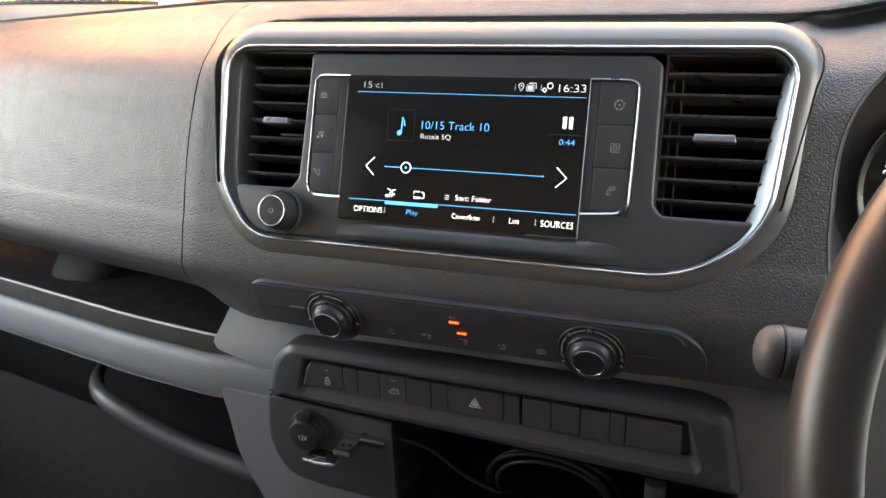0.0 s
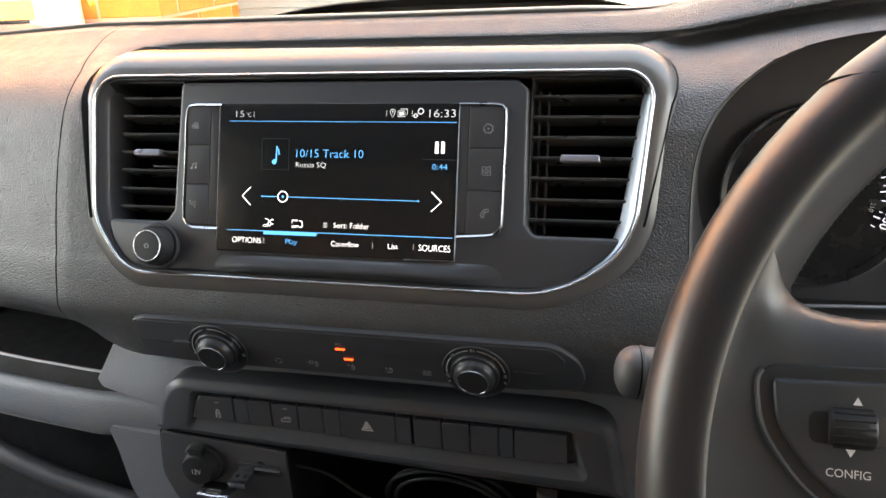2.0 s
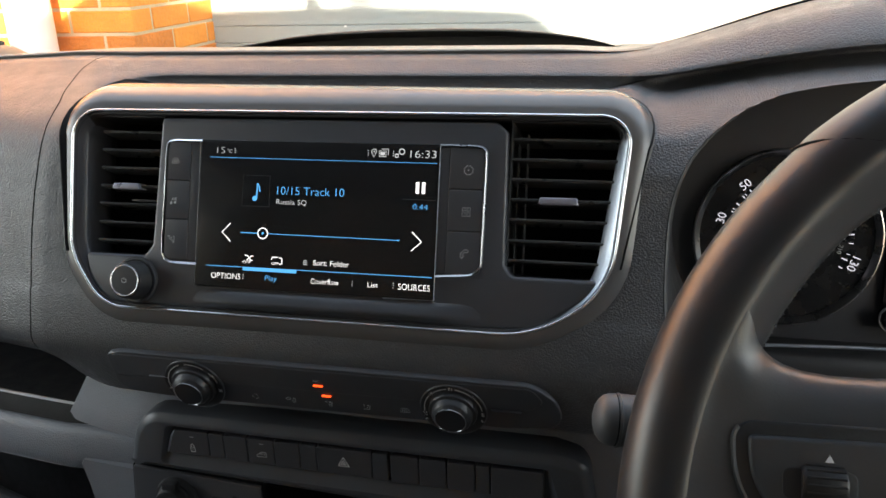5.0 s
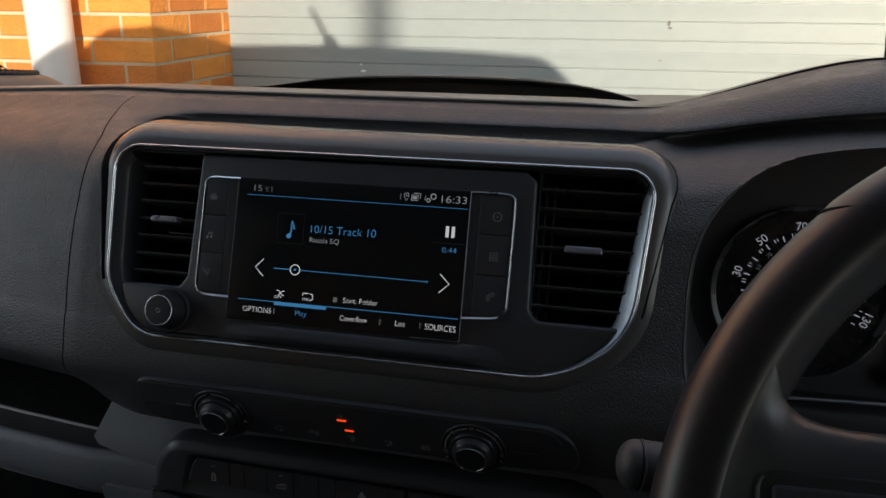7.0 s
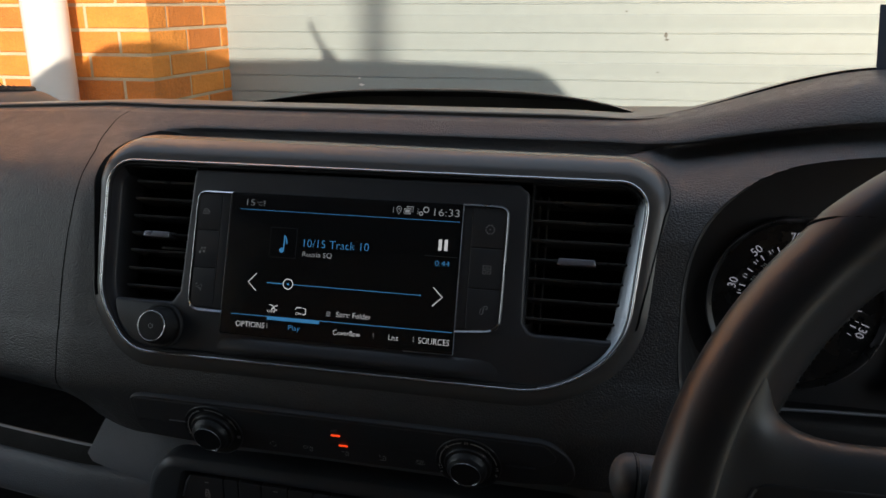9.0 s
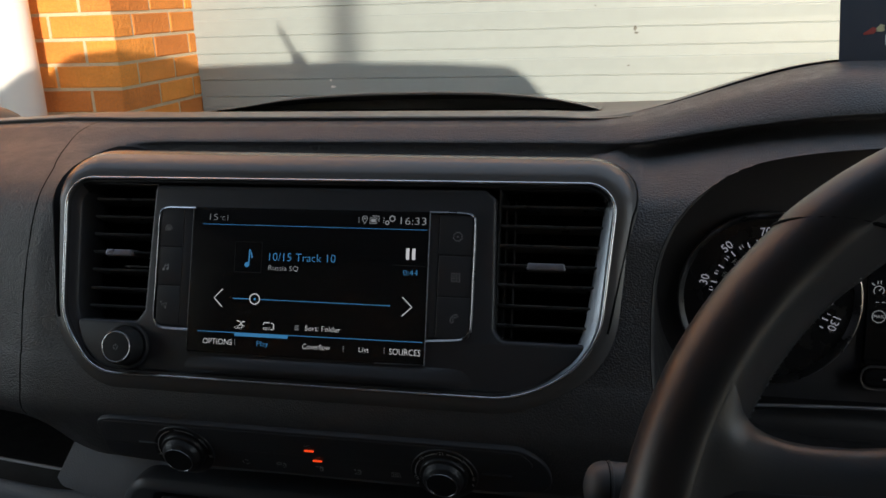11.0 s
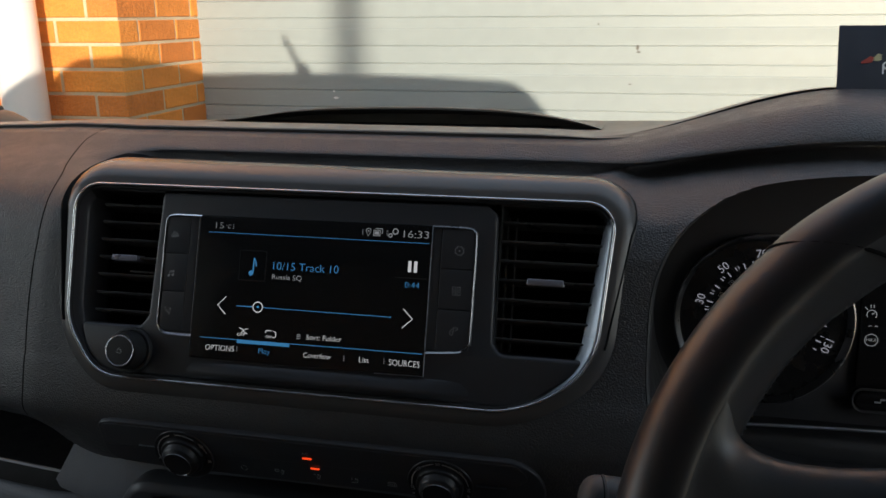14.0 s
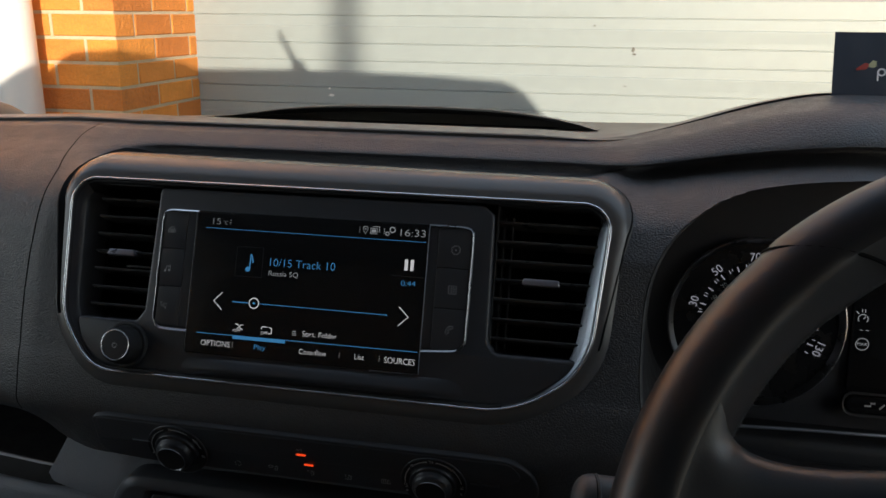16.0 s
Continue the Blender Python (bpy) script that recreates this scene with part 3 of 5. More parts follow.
# raised cowl of the storage tray on the dash top, open towards the cab
tray = thing("dash_tray", "shallow dark storage tray with a raised cowl", "tray")


def cowl(x):
    return float(np.interp(x, (-0.245, -0.220, -0.194, -0.170, -0.144, -0.115, -0.089, -0.04, 0.02, 0.07, 0.105, 0.135, 0.155, 0.172), (0, 0.04, 0.15, 0.33, 0.54, 0.68, 0.76, 0.84, 0.86, 0.80, 0.66, 0.45, 0.24, 0)))


bm = bmesh.new()
TX = [-0.245 + 0.417 * k / 60 for k in range(61)]
rows = []
for y, f in ((0.62, 0.0), (0.50, 0.35), (0.40, 0.80), (0.33, 1.0), (0.305, 1.02), (0.300, 0.97), (0.3005, 0.86)):
    rows.append([(x, y, top_z(x, y) + 0.001 + 0.021 * f * cowl(x)) for x in TX])
rows.append([(x, 0.36, top_z(x, 0.36) + 0.001 + 0.012 * cowl(x)) for x in TX])
rows.append([(x, 0.362, top_z(x, 0.36) - 0.002) for x in TX])
rings(bm, rows, close=False)
part("cowl", bm, TOPGREY, tray)
# near-black sheet: the shade under the cowl is put into its colour
bm = bmesh.new()
rings(bm, [[(x, y, top_z(x, y) + 0.0012) for x in TX[6:-6]] for y in (0.272, 0.30, 0.40)], close=False)
part("well", bm, BLACKGAP, tray)

# speaker grille at the passenger end of the dash top
grille = thing("speaker_grille", "dark woven speaker grille in a raised rim on the dash top", "speaker grille", shift((-0.617, 0.32, 1.2345)) @ pose(0, 0, 0, -5, 0, 0))
part("rim", lathe([(0.136, -0.042), (0.131, -0.020), (0.121, -0.009), (0.108, -0.0015), (0.097, 0.0015), (0.093, 0.0015), (0.090, -0.004)], 64, False, False), TOPGREY, grille, "grey raised rim")
part("woven_edge", tube([(0.0945 * math.cos(k * math.tau / 240), 0.0945 * math.sin(k * math.tau / 240), 0.0030 + (0.0004 if k % 4 < 2 else -0.0004)) for k in range(240)], [0.0030 if k % 2 else 0.0023 for k in range(240)], 8, closed=True), MATT, grille, "dark woven edge")
part("mesh", lathe([(0.094, 0.001), (0.07, 0.0025), (0.03, 0.0035), (0.0005, 0.004)], 48, False, True), MATT, grille, "dark woven mesh")

# ---- screen and vent pod ----
MM = 0.001
pod = thing("infotainment_unit", "dark centre display with keys in a chrome-edged surround", "car display", FASCIA)


def up(u, v, h=0.0):
    return shift((u * MM, v * MM, h * MM))


bm = bmesh.new()
loops = []
for k in range(9):
    a = radians(90 * k / 8)
    ring = []
    for (x, y), (ox, oy) in zip(POD, inset(POD, -1.0)):
        w = sstep(0.0, 0.85, oy - y) * (1 - 0.55 * sstep(0.120, 0.190, x))
        d, dep = 0.0140 + 0.0115 * w, 0.014 + 0.032 * w
        ring.append((x + (ox - x) * d * math.sin(a), y + (oy - y) * d * math.sin(a), -0.0005 - dep * (1 - math.cos(a))))
    loops.append(ring)
rings(bm, loops[::-1])
part("brow", bm, BROW, pod, "smooth charcoal surround with a rounded brow")
# black tube painting the shaded groove round the surround's sides
PROF = sorted(((y + 0.0) * LEAN_V.y + (z - 1.2) * LEAN_V.z, y * LEAN_N.y + (z - 1.2) * LEAN_N.z) for y, z in [(p.y, p.z) for p in FINE[:I0]] + [(p.y, p.z) for p in ROLL])
gap, wide = [], []
for (x, y), (ox, oy) in zip(POD, inset(POD, -1.0)):
    w = sstep(0.0, 0.85, oy - y) * (1 - 0.55 * sstep(0.120, 0.190, x))
    if oy - y > 0.97 and -0.160 < x < 0.185:
        continue
    for k in range(91):
        a = radians(k)
        q = (x + (ox - x) * (0.0140 + 0.0115 * w) * math.sin(a), y + (oy - y) * (0.0140 + 0.0115 * w) * math.sin(a), -0.0005 - (0.014 + 0.032 * w) * (1 - math.cos(a)))
        if q[2] < np.interp(q[1], [v for v, _ in PROF], [h for _, h in PROF]) + 0.0030 or x < 0 and k > 48 + 34 * w:
            break
    if oy - y > -0.35:
        gap.append(q), wide.append(0.0007 + 0.0006 * (x < 0) + 0.0028 * max(w, sstep(-0.05, 0.02, y)) * (x < 0))
for side in (-1, 1):
    run = sorted(((q, r) for q, r in zip(gap, wide) if q[0] * side > 0), key=lambda e: (e[0][1] - side * e[0][0]))
    if side < 0:
        (gx, gy, gz), gr = run[-1]
        run += [((gx + 0.010, gy + 0.0002, gz - 0.0010), gr * 0.9), ((gx + 0.030, gy - 0.001, gz - 0.010), gr * 0.5)]
    part("joint", tube([q for q, _ in run], [r for _, r in run], 6), BLACKGAP, pod, "black tube standing for the shaded groove round the surround")
part("back_plate", slab(inset(POD, 0.001), -0.045, -0.040, 0.001), BLACKGAP, pod)
part("chrome_trim", bead(inset(POD, -0.0006), inset(POD, 0.0013), -0.012, 0.0012, 0.0011), CHROME, pod, "thin bright chrome trim")
part("inner_wall", band(inset(POD, 0.0014), inset(POD, 0.0030), -0.042, -0.001, 0.0004), MATT, pod)

# fascia that carries the screen and runs below both vents
LOW = [(-112.5, 25.5, 4), (-115.5, -58, 4), (-121, -65.5, 5), (-165.5, -65.5, 3), (-160.5, -82, 20), (-146, -97.5, 26), (138, -97.7, 20), (172, -74, 18), (175, -66, 3), (123, -66, 5), (118.5, -60, 4), (117, 20, 5), (110, 25.5, 4)]
part("bezel", slab([(x * MM, y * MM) for x, y in rpoly(LOW, 5)], -0.04, -0.0012, 0.0022), SATIN, pod)
part("screen", slab([(x * MM, y * MM) for x, y in rpoly([(-83, -83.5, 2), (76.5, -83.5, 2), (76.5, 11.3, 1), (-83, 11.3, 1)], 3)], -0.008, 0.0006, 0.0005), SCREENGLASS, pod, "glossy black touch screen")
part("screen_edge", tube([(0.0768, 0.0112, 0.001), (0.0768, -0.0832, 0.001), (0.045, -0.0836, 0.001)], 0.00028, 6), SILVER, pod, "thin bright edge of the glass")

# chin below the screen, sloping out towards the lower edge
bm = bmesh.new()
rows = []
for k in range(41):
    u = -88 + 200 * k / 40
    f = sstep(-90, -52, u) * (1 - sstep(70, 112, u))
    rows.append([(u * MM, v * MM, (h * f - 1.5 * (1 - f)) * MM) for v, h in ((-84.2, -1.6), (-84.6, -0.8), (-88, 0.9), (-91.5, 2.6), (-93.2, 2.8), (-94.6, 2.0), (-96.4, -1.2), (-97.2, -2.5))])
rings(bm, rows[::-1], close=False)
bmesh.ops.recalc_face_normals(bm, faces=bm.faces[:])
part("chin", bm, SATIN, pod, "sloping satin ledge below the screen")

# silver wing along the driver's vent, following the trim
def wing_width(x, y):
    return 0.001 * float(np.interp(y * 1000, (-101, -99, -93, -86, -78, -68, -56, -38, -16, 4, 14, 22), (0.6, 1.0, 2.2, 3.6, 5.4, 7.2, 8.2, 8.4, 7.6, 6.4, 5.4, 1.0)))


outer, inner = [], []
for (x, y), (ox, oy), (ix, iy) in zip(POD, inset(POD, 0.0014), inset(POD, 1.0014)):
    if x > 0.128 and y < 0.022:
        w = wing_width(ox, oy)
        outer.append(Vector((ox, oy, 0)))
        inner.append(Vector((ox + (ix - ox) * w, oy + (iy - oy) * w, 0)))
o2, i2 = spline([tuple(p) for p in outer], 60), spline([tuple(p) for p in inner], 60)
bm = bmesh.new()
WINGSIDE = ((0, 0.0002), (0.12, 0.0004), (0.3, -0.0006), (0.55, -0.0028), (0.8, -0.0052), (1.0, -0.0072))
rings(bm, [[Vector((p.x, p.y, -0.010)) for p in o2]] + [[p.lerp(q, f) + Vector((0, 0, h)) for p, q in zip(o2, i2)] for f, h in WINGSIDE] + [[Vector((q.x, q.y, -0.02)) for q in i2]], close=False)
part("silver_wing", bm, SILVER, pod, "broad satin silver trim")

# sloping side of the passenger's vent, inside the trim
outer, inner = [], []
for (x, y), (ox, oy), (ix, iy) in zip(POD, inset(POD, 0.0012), inset(POD, 1.0012)):
    if x < -0.120 and y < 0.028:
        w = 0.0075 * sstep(-0.1005, -0.070, y)
        outer.append(Vector((ox, oy, 0)))
        inner.append(Vector((ox + (ix - ox) * w, oy + (iy - oy) * w, 0)))
bm = bmesh.new()
rings(bm, [[p.lerp(q, f) + Vector((0, 0, h)) for p, q in zip(outer, inner)] for f, h in ((0, -0.0004), (0.5, -0.0022), (0.92, -0.0040), (1.0, -0.0052), (1.0, -0.030))], close=False)
bmesh.ops.recalc_face_normals(bm, faces=bm.faces[:])
part("vent_side", bm, SATIN, pod, "dark sloping side of the vent")

# chrome brackets round the keys
def bracket(pts, r, mat):
    """A chrome strip along the keys, its face sloping outwards; along the bottom it slopes up."""
    path = spline([(x * MM, y * MM, 0) for x, y in pts], 60)
    mid = sum(path, Vector()) / len(path)
    loops = [[], [], [], [], []]
    for i, p in enumerate(path):
        d = (path[min(i + 1, 59)] - path[max(i - 1, 0)]).normalized()
        n = Vector((-d.y, d.x, 0))
        n = n if n.dot(p - mid) > 0 else -n
        f = sstep(0.35, 0.95, -n.y)
        for lp, (a, h, g) in zip(loops, ((1.15, -0.001, -0.001), (1.1, 0.0003, 0.0017), (0.5, 0.0013, 0.0014), (-0.6, 0.0018, 0.0008), (-1.0, -0.001, -0.001))):
            lp.append(p + n * r * a + Vector((0, 0, h + (g - h) * f)))
    bm = bmesh.new()
    rings(bm, loops, close=False)
    bmesh.ops.recalc_face_normals(bm, faces=bm.faces[:])
    part("bracket", bm, mat, pod, "chrome key bracket")


bracket([(-81, 10.6), (-92, 10.6), (-101, 10.5), (-105.4, 8.6), (-106.8, 3), (-107.0, -25), (-107.2, -58), (-106, -64.5), (-102, -68), (-95, -68.8), (-82, -68.9)], 0.00085, CHROME)
bracket([(76.5, 10.9), (88, 10.9), (99.5, 10.6), (103.8, 8.6), (105.1, 3.5), (105, -25), (104.6, -58), (103.6, -61.6), (100.5, -64.8), (96, -66.6), (77, -68.2)], 0.0006, DARKCHROME)
part("key_base", slab([(x * MM, y * MM) for x, y in rpoly([(-106, -67.6, 5), (-82, -68, 1), (-82, 9.8, 1), (-106.5, 9.8, 3)], 3)], -0.004, -0.0003, 0.0003), MATT, pod)
part("key_base", slab([(x * MM, y * MM) for x, y in rpoly([(77.2, -67, 1), (96, -66, 2), (104, -61, 3), (104.4, 9.9, 3), (77.2, 10, 1)], 3)], -0.004, -0.0003, 0.0003), MATT, pod)
PUSH = {}
for side, u0, u1 in (("l", -105.6, -89.2), ("r", 83.0, 103.9)):
    for k, (v0, v1) in enumerate(((-15.4, 9.2), (-40.6, -16.0), (-66.4, -41.2))):
        c = rpoly([(u0, v0, 3.5 if k == 2 and side == "l" else 0.6), (u1, v0, 3.5 if k == 2 and side == "r" else 0.6), (u1, v1, 0.6), (u0, v1, 0.6)], 3)
        PUSH[side, k] = part("key", slab([(x * MM, y * MM) for x, y in c], -0.003, 0.0009, 0.0004), SATIN, pod, "dark satin key")
part("strip", slab(rect(-0.0888, -0.0667, -0.0832, 0.0094, 0.0004), -0.003, 0.0004, 0.0003), SATIN, pod)
part("strip", slab(rect(0.0775, -0.0660, 0.0826, 0.0094, 0.0004), -0.003, 0.0004, 0.0003), SATIN, pod)
H = 1.0
icon("car_icon", [["c", (-2.2, -1.6), (2.2, -1.6), (2.6, -0.2), (1.6, 0.3), (-1.6, 0.3), (-2.6, -0.2)], [(-1.7, 0.3), (-1.2, 1.7), (1.2, 1.7), (1.7, 0.3)], [(-1.5, -0.7), (1.5, -0.7)]], 0.32, ICON, PUSH["l", 0], up(-99.5, -3, H))
icon("music_icon", [[(-1.4, -1.5), (-1.0, 1.5), (1.9, 2.0), (1.5, -0.9)], [(-1.1, 0.7), (1.8, 1.2)]], 0.32, ICON, PUSH["l", 1], up(-99.7, -29, H), dots=((-1.9, -1.6, 0.75), (1.0, -1.1, 0.75)))
icon("navigation_icon", [["c", (-2.2, 0.3), (1.8, 2.2), (0.9, -2.3), (0.2, -0.4)], [(-2.8, 1.6), (-2.7, 2.7), (-2.0, 1.8), (-1.9, 2.9)]], 0.32, ICON, PUSH["l", 2], up(-99.7, -54.2, H))
icon("gear_icon", [["c"] + [(2.6 * math.cos(a * math.tau / 16) * (1.18 if a % 2 else 0.92), 2.6 * math.sin(a * math.tau / 16) * (1.18 if a % 2 else 0.92)) for a in range(16)]], 0.34, ICON, PUSH["r", 0], up(94.5, -4, H), dots=((0, 0, 0.45),))
icon("apps_icon", [["c", (a, b), (a + 2, b), (a + 2, b + 2), (a, b + 2)] for a in (-2.5, 0.5) for b in (-2.5, 0.5)], 0.32, ICON, PUSH["r", 1], up(94.2, -29, H))
icon("phone_icon", [["c", (-1.0, -2.6), (-2.3, -1.8), (-1.9, 0.4), (0.2, 2.4), (2.2, 2.5), (2.5, 1.2), (1.3, 0.6), (0.5, 1.1), (-0.7, -0.4), (-0.1, -1.5)]], 0.32, ICON, PUSH["r", 2], up(94.0, -54, H))

# what the screen shows
scr = part("screen_picture", slab(rect(-0.0815, -0.0822, 0.0755, 0.0098), 0.0004, 0.0007, 0.0001), SCREENGLASS, pod, "lit media player page")
def line(name, body, mat, size, u0, u1, v):
    """A line of screen lettering from u0 to u1 (millimetres)."""
    text(name, body, mat, size * MM, up(u0, v, 0.9), scr, "LEFT", thin=0.012 if size > 3.3 else 0.006, fill=(u1 - u0) * MM)


line("temperature", "15", SCR_FAINT, 4.2, -70.6, -65.0, 4.4)
line("unit", "\u00b0C", SCR_FAINT, 2.6, -63.4, -59.9, 3.9)
line("clock", "16:33", SCR_GREY, 4.7, 58.0, 74.3, 4.7)
line("title", "10/15 Track 10", SCR_BLUE, 5.2, -27.9, 16.7, -20.3)
line("folder_name", "Russia SQ", SCR_GREY, 3.2, -28.1, -7.8, -27.3)
line("elapsed", "0:44", SCR_BLUE, 3.5, 61.0, 70.3, -27.2)
line("sort", "Sort: Folder", SCR_WHITE, 3.4, -1.4, 22.1, -64.5)
line("options", "OPTIONS", SCR_WHITE, 3.7, -70.9, -50.5, -76.0)
line("play", "Play", SCR_BLUE, 3.4, -33.5, -25.5, -75.8)
line("coverflow", "Coverflow", SCR_WHITE, 3.4, -2.6, 15.8, -76.0)
line("list", "List", SCR_WHITE, 3.4, 34.7, 41.1, -76.0)
line("sources", "SOURCES", SCR_WHITE, 3.9, 54.2, 74.0, -76.2)
line("off", "OFF", SCR_WHITE, 1.8, -49.4, -43.6, -66.2)
line("off", "OFF", SCR_WHITE, 1.8, -29.6, -24.8, -66.2)
at0 = up(0, 0, 0.7)
icon("top_line", [[(-75, 0), (75, -0.4)]], 0.30, SCR_BLUE, scr, at0)
icon("bottom_line", [[(-75, -69.6), (75, -69.4)]], 0.42, SCR_BLUE, scr, at0)
icon("slider_start", [[(-51.5, -47.6), (-39.8, -47.6)]], 0.6, SCR_BLUE, scr, at0)
icon("slider_line", [[(-33.0, -47.6), (53, -47.9)]], 0.42, SCR_BLUE, scr, at0, dots=((53, -47.9, 0.55),))
icon("slider_dot", [], 0.3, SCR_BLUE, scr, at0, dots=((-36.4, -47.5, 0.8),))
icon("tab_bar", [[(-49, -70.6), (-12.5, -70.6)]], 2.1, SCR_BLUE, scr, up(0, 0, 0.8))
icon("slider_knob", [["c"] + arc(-36.4, -47.5, 3.3, 0, 345, 24)], 0.62, SCR_WHITE, scr, at0)
icon("back_arrow", [[(-59, -42), (-64.6, -47.8), (-58.6, -53.5)]], 0.62, SCR_WHITE, scr, at0)
icon("next_arrow", [[(61.2, -42.2), (67.4, -48.2), (61.2, -54)]], 0.62, SCR_WHITE, scr, at0)
icon("pause_bars", [[(63.4, -12), (63.4, -19)], [(67.2, -12), (67.2, -19)]], 2.1, SCR_WHITE, scr, at0)
icon("cover_frame", [["c", (-51.5, -11), (-33, -11), (-33, -30.5), (-51.5, -30.5)]], 0.3, SCR_DIM, scr, at0)
icon("divider", [[(54, -22.6), (75, -22.8)]], 0.3, SCR_DIM, scr, at0)
icon("note", [[(-41.8, -25.5), (-41.4, -15.6), (-40.2, -18.2), (-39.6, -21.2)]], 0.9, SCR_BLUE, scr, at0, dots=((-43, -25.6, 1.7),))
icon("shuffle", [[(-48, -61.8), (-46, -62.2), (-43.6, -65), (-42.4, -65)], [(-46.6, -65), (-43.6, -62.2), (-42.2, -62.2)]], 0.55, SCR_WHITE, scr, at0)
icon("repeat", [[(-29.5, -63.8), (-29.2, -62.2), (-25.5, -62.2)], [(-24.5, -62.4), (-22.6, -62.8), (-22.4, -66), (-24.4, -66.6)]], 0.6, SCR_WHITE, scr, at0)
icon("menu_lines", [[(-8.2, y), (-5.6, y)] for y in (-63.3, -64.5, -65.7)], 0.5, SCR_GREY, scr, at0)
for u, v in ((-58, 4.4), (31, 5), (47.2, 5), (-48.6, -75.6), (24.6, -76.0), (51, -75.6)):
    icon("dots", [], 0.3, SCR_GREY, scr, at0, dots=[(u, v + d, 0.32) for d in (-1.3, 0, 1.3)])
icon("pin", [["c"] + arc(34.8, 5.9, 1.6, -40, 220, 12) + [(34.8, 2.4)]], 0.4, SCR_GREY, scr, at0, dots=((34.8, 5.9, 0.5),))
icon("stack_icon", [["c", (38.2, 3), (42.6, 3), (42.6, 6.4), (38.2, 6.4)], [(39.6, 7.6), (44, 7.6), (44, 4.2)]], 0.5, SCR_GREY, scr, at0, fills=[[(38.9, 3.7), (41.9, 3.7), (41.9, 5.7), (38.9, 5.7)]])
icon("gears_icon", [["c"] + arc(49.4, 3.6, 1.1, 0, 330, 10), ["c"] + arc(52.6, 6.2, 1.7, 0, 330, 12)], 0.7, SCR_GREY, scr, at0)

# power knob
knob = thing("volume_knob", "round dark power knob with a bright ring", "knob", FASCIA @ up(-125.6, -82.1, -1))
part("base", lathe([(0.0156, -0.004), (0.0156, 0.0010), (0.0148, 0.0022), (0.0136, 0.0024), (0.0132, 0.0016)], 48, True, True), MATT, knob)
part("body", lathe([(0.0128, -0.002), (0.0128, 0.0035), (0.0122, 0.0045), (0.0119, 0.0115), (0.0112, 0.0130), (0.0104, 0.0134)], 48, True, True), RUBBER, knob)
part("ring", tube([(0.0098 * math.cos(k * math.tau / 56), 0.0098 * math.sin(k * math.tau / 56), 0.0134) for k in range(56)], 0.00045, 10, closed=True), CHROME, knob, "bright chrome ring")
part("cap", lathe([(0.0096, 0.0128), (0.0092, 0.0136), (0.004, 0.0138), (0.0003, 0.0138)], 36, False, True), MATT, knob)
icon("power_icon", [arc(0, 0, 1.5, 120, 420, 14), [(0, 0.6), (0, 2.1)]], 0.28, ICON, knob, up(0, 0, 13.8))


# ---- air vents ----
def vent(u0, u1, end, tab0, tab1, bar):
    th = thing("air_vent", "black slatted air vent with a small tab", "air vent", FASCIA, group="dash vents")
    bm = bmesh.new()
    part("housing", band([(u0 * MM - 0.001, 0.027), (u1 * MM + 0.001, 0.027), (u1 * MM + 0.001, -0.067), (u0 * MM - 0.001, -0.067)], [(u0 * MM, 0.026), (u1 * MM, 0.026), (u1 * MM, -0.066), (u0 * MM, -0.066)], -0.04, -0.006, 0.0003), MATT, th)
    for v in (16, 4, -8, -20, -32, -44.5, -56.5):
        c = [(-0.022, -0.0024), (-0.0075, 0.0002), (-0.0060, 0.0008), (-0.0052, 0.0002), (-0.0056, -0.0008), (-0.0075, -0.0012), (-0.022, -0.0034)]
        bm = bmesh.new()
        rings(bm, [[(u * MM, v * MM + b, h) for h, b in c] for u in (end, u1 - 0.6)], True, True, True)
        part("slat", bm, VENT, th, m=None)
    if not bar:
        for u in (122.5, 127.5):
            part("rear_blade", cuboid((u - 0.3) * MM, -0.065, -0.020, (u + 0.3) * MM, 0.020, -0.0125), VENT, th)
    part("tab", slab([(x * MM, y * MM) for x, y in rpoly([(tab0, -22.6, 0.8), (tab1, -22.6, 0.8), (tab1 - 1.0, -18.4, 0.8), (tab0 + 1.0, -18.4, 0.8)], 3)], -0.012, -0.0015, 0.0008), TAB, th, "pale satin tab")
    if bar:
        part("bar", cuboid(-0.1345, -0.0300, -0.010, -0.117, -0.0288, -0.0055, 0.0003), VENT, th)
    return th


VENT = material("vent_slat_plastic", (0.050, 0.049, 0.049), 0.32, mottle=0.08)
TAB = material("vent_tab_satin", (0.36, 0.36, 0.42), 0.34, metal=0.7, mottle=0.05)
vent(-172, -114, -158.5, -147.5, -127.5, True)
vent(119, 182, 119.6, 136.5, 160, False)


# ---- climate controls ----
TILT = radians(15)
CLIM = Matrix(((1, 0, 0, 0), (0, -math.sin(TILT), -math.cos(TILT), -0.0335 + 0.055 * math.sin(TILT)), (0, math.cos(TILT), -math.sin(TILT), 1.055 - 0.055 * math.cos(TILT)), (0, 0, 0, 1)))
clim = thing("climate_panel", "black heater control panel with printed symbols", "heater controls", CLIM)
CP = [(x * MM, y * MM) for x, y in rpoly([(-150, 41, 12), (-112, 38.5, 8), (120, 38.5, 8), (157, 43, 16), (153, 66, 22), (138, 76.5, 22), (-140, 76.5, 5), (-150, 74, 5)], 5)]
part("plate", slab(CP, -0.012, 0.0022, 0.0010), SATIN, clim)
part("upper_flap", slab([(x * MM, y * MM) for x, y in rpoly([(-146, 56.5, 1), (136, 56.5, 1), (146, 64, 5), (137, 74.5, 6), (-146, 74.5, 3)], 4)], 0.0, 0.0027, 0.0004), SATIN, clim)
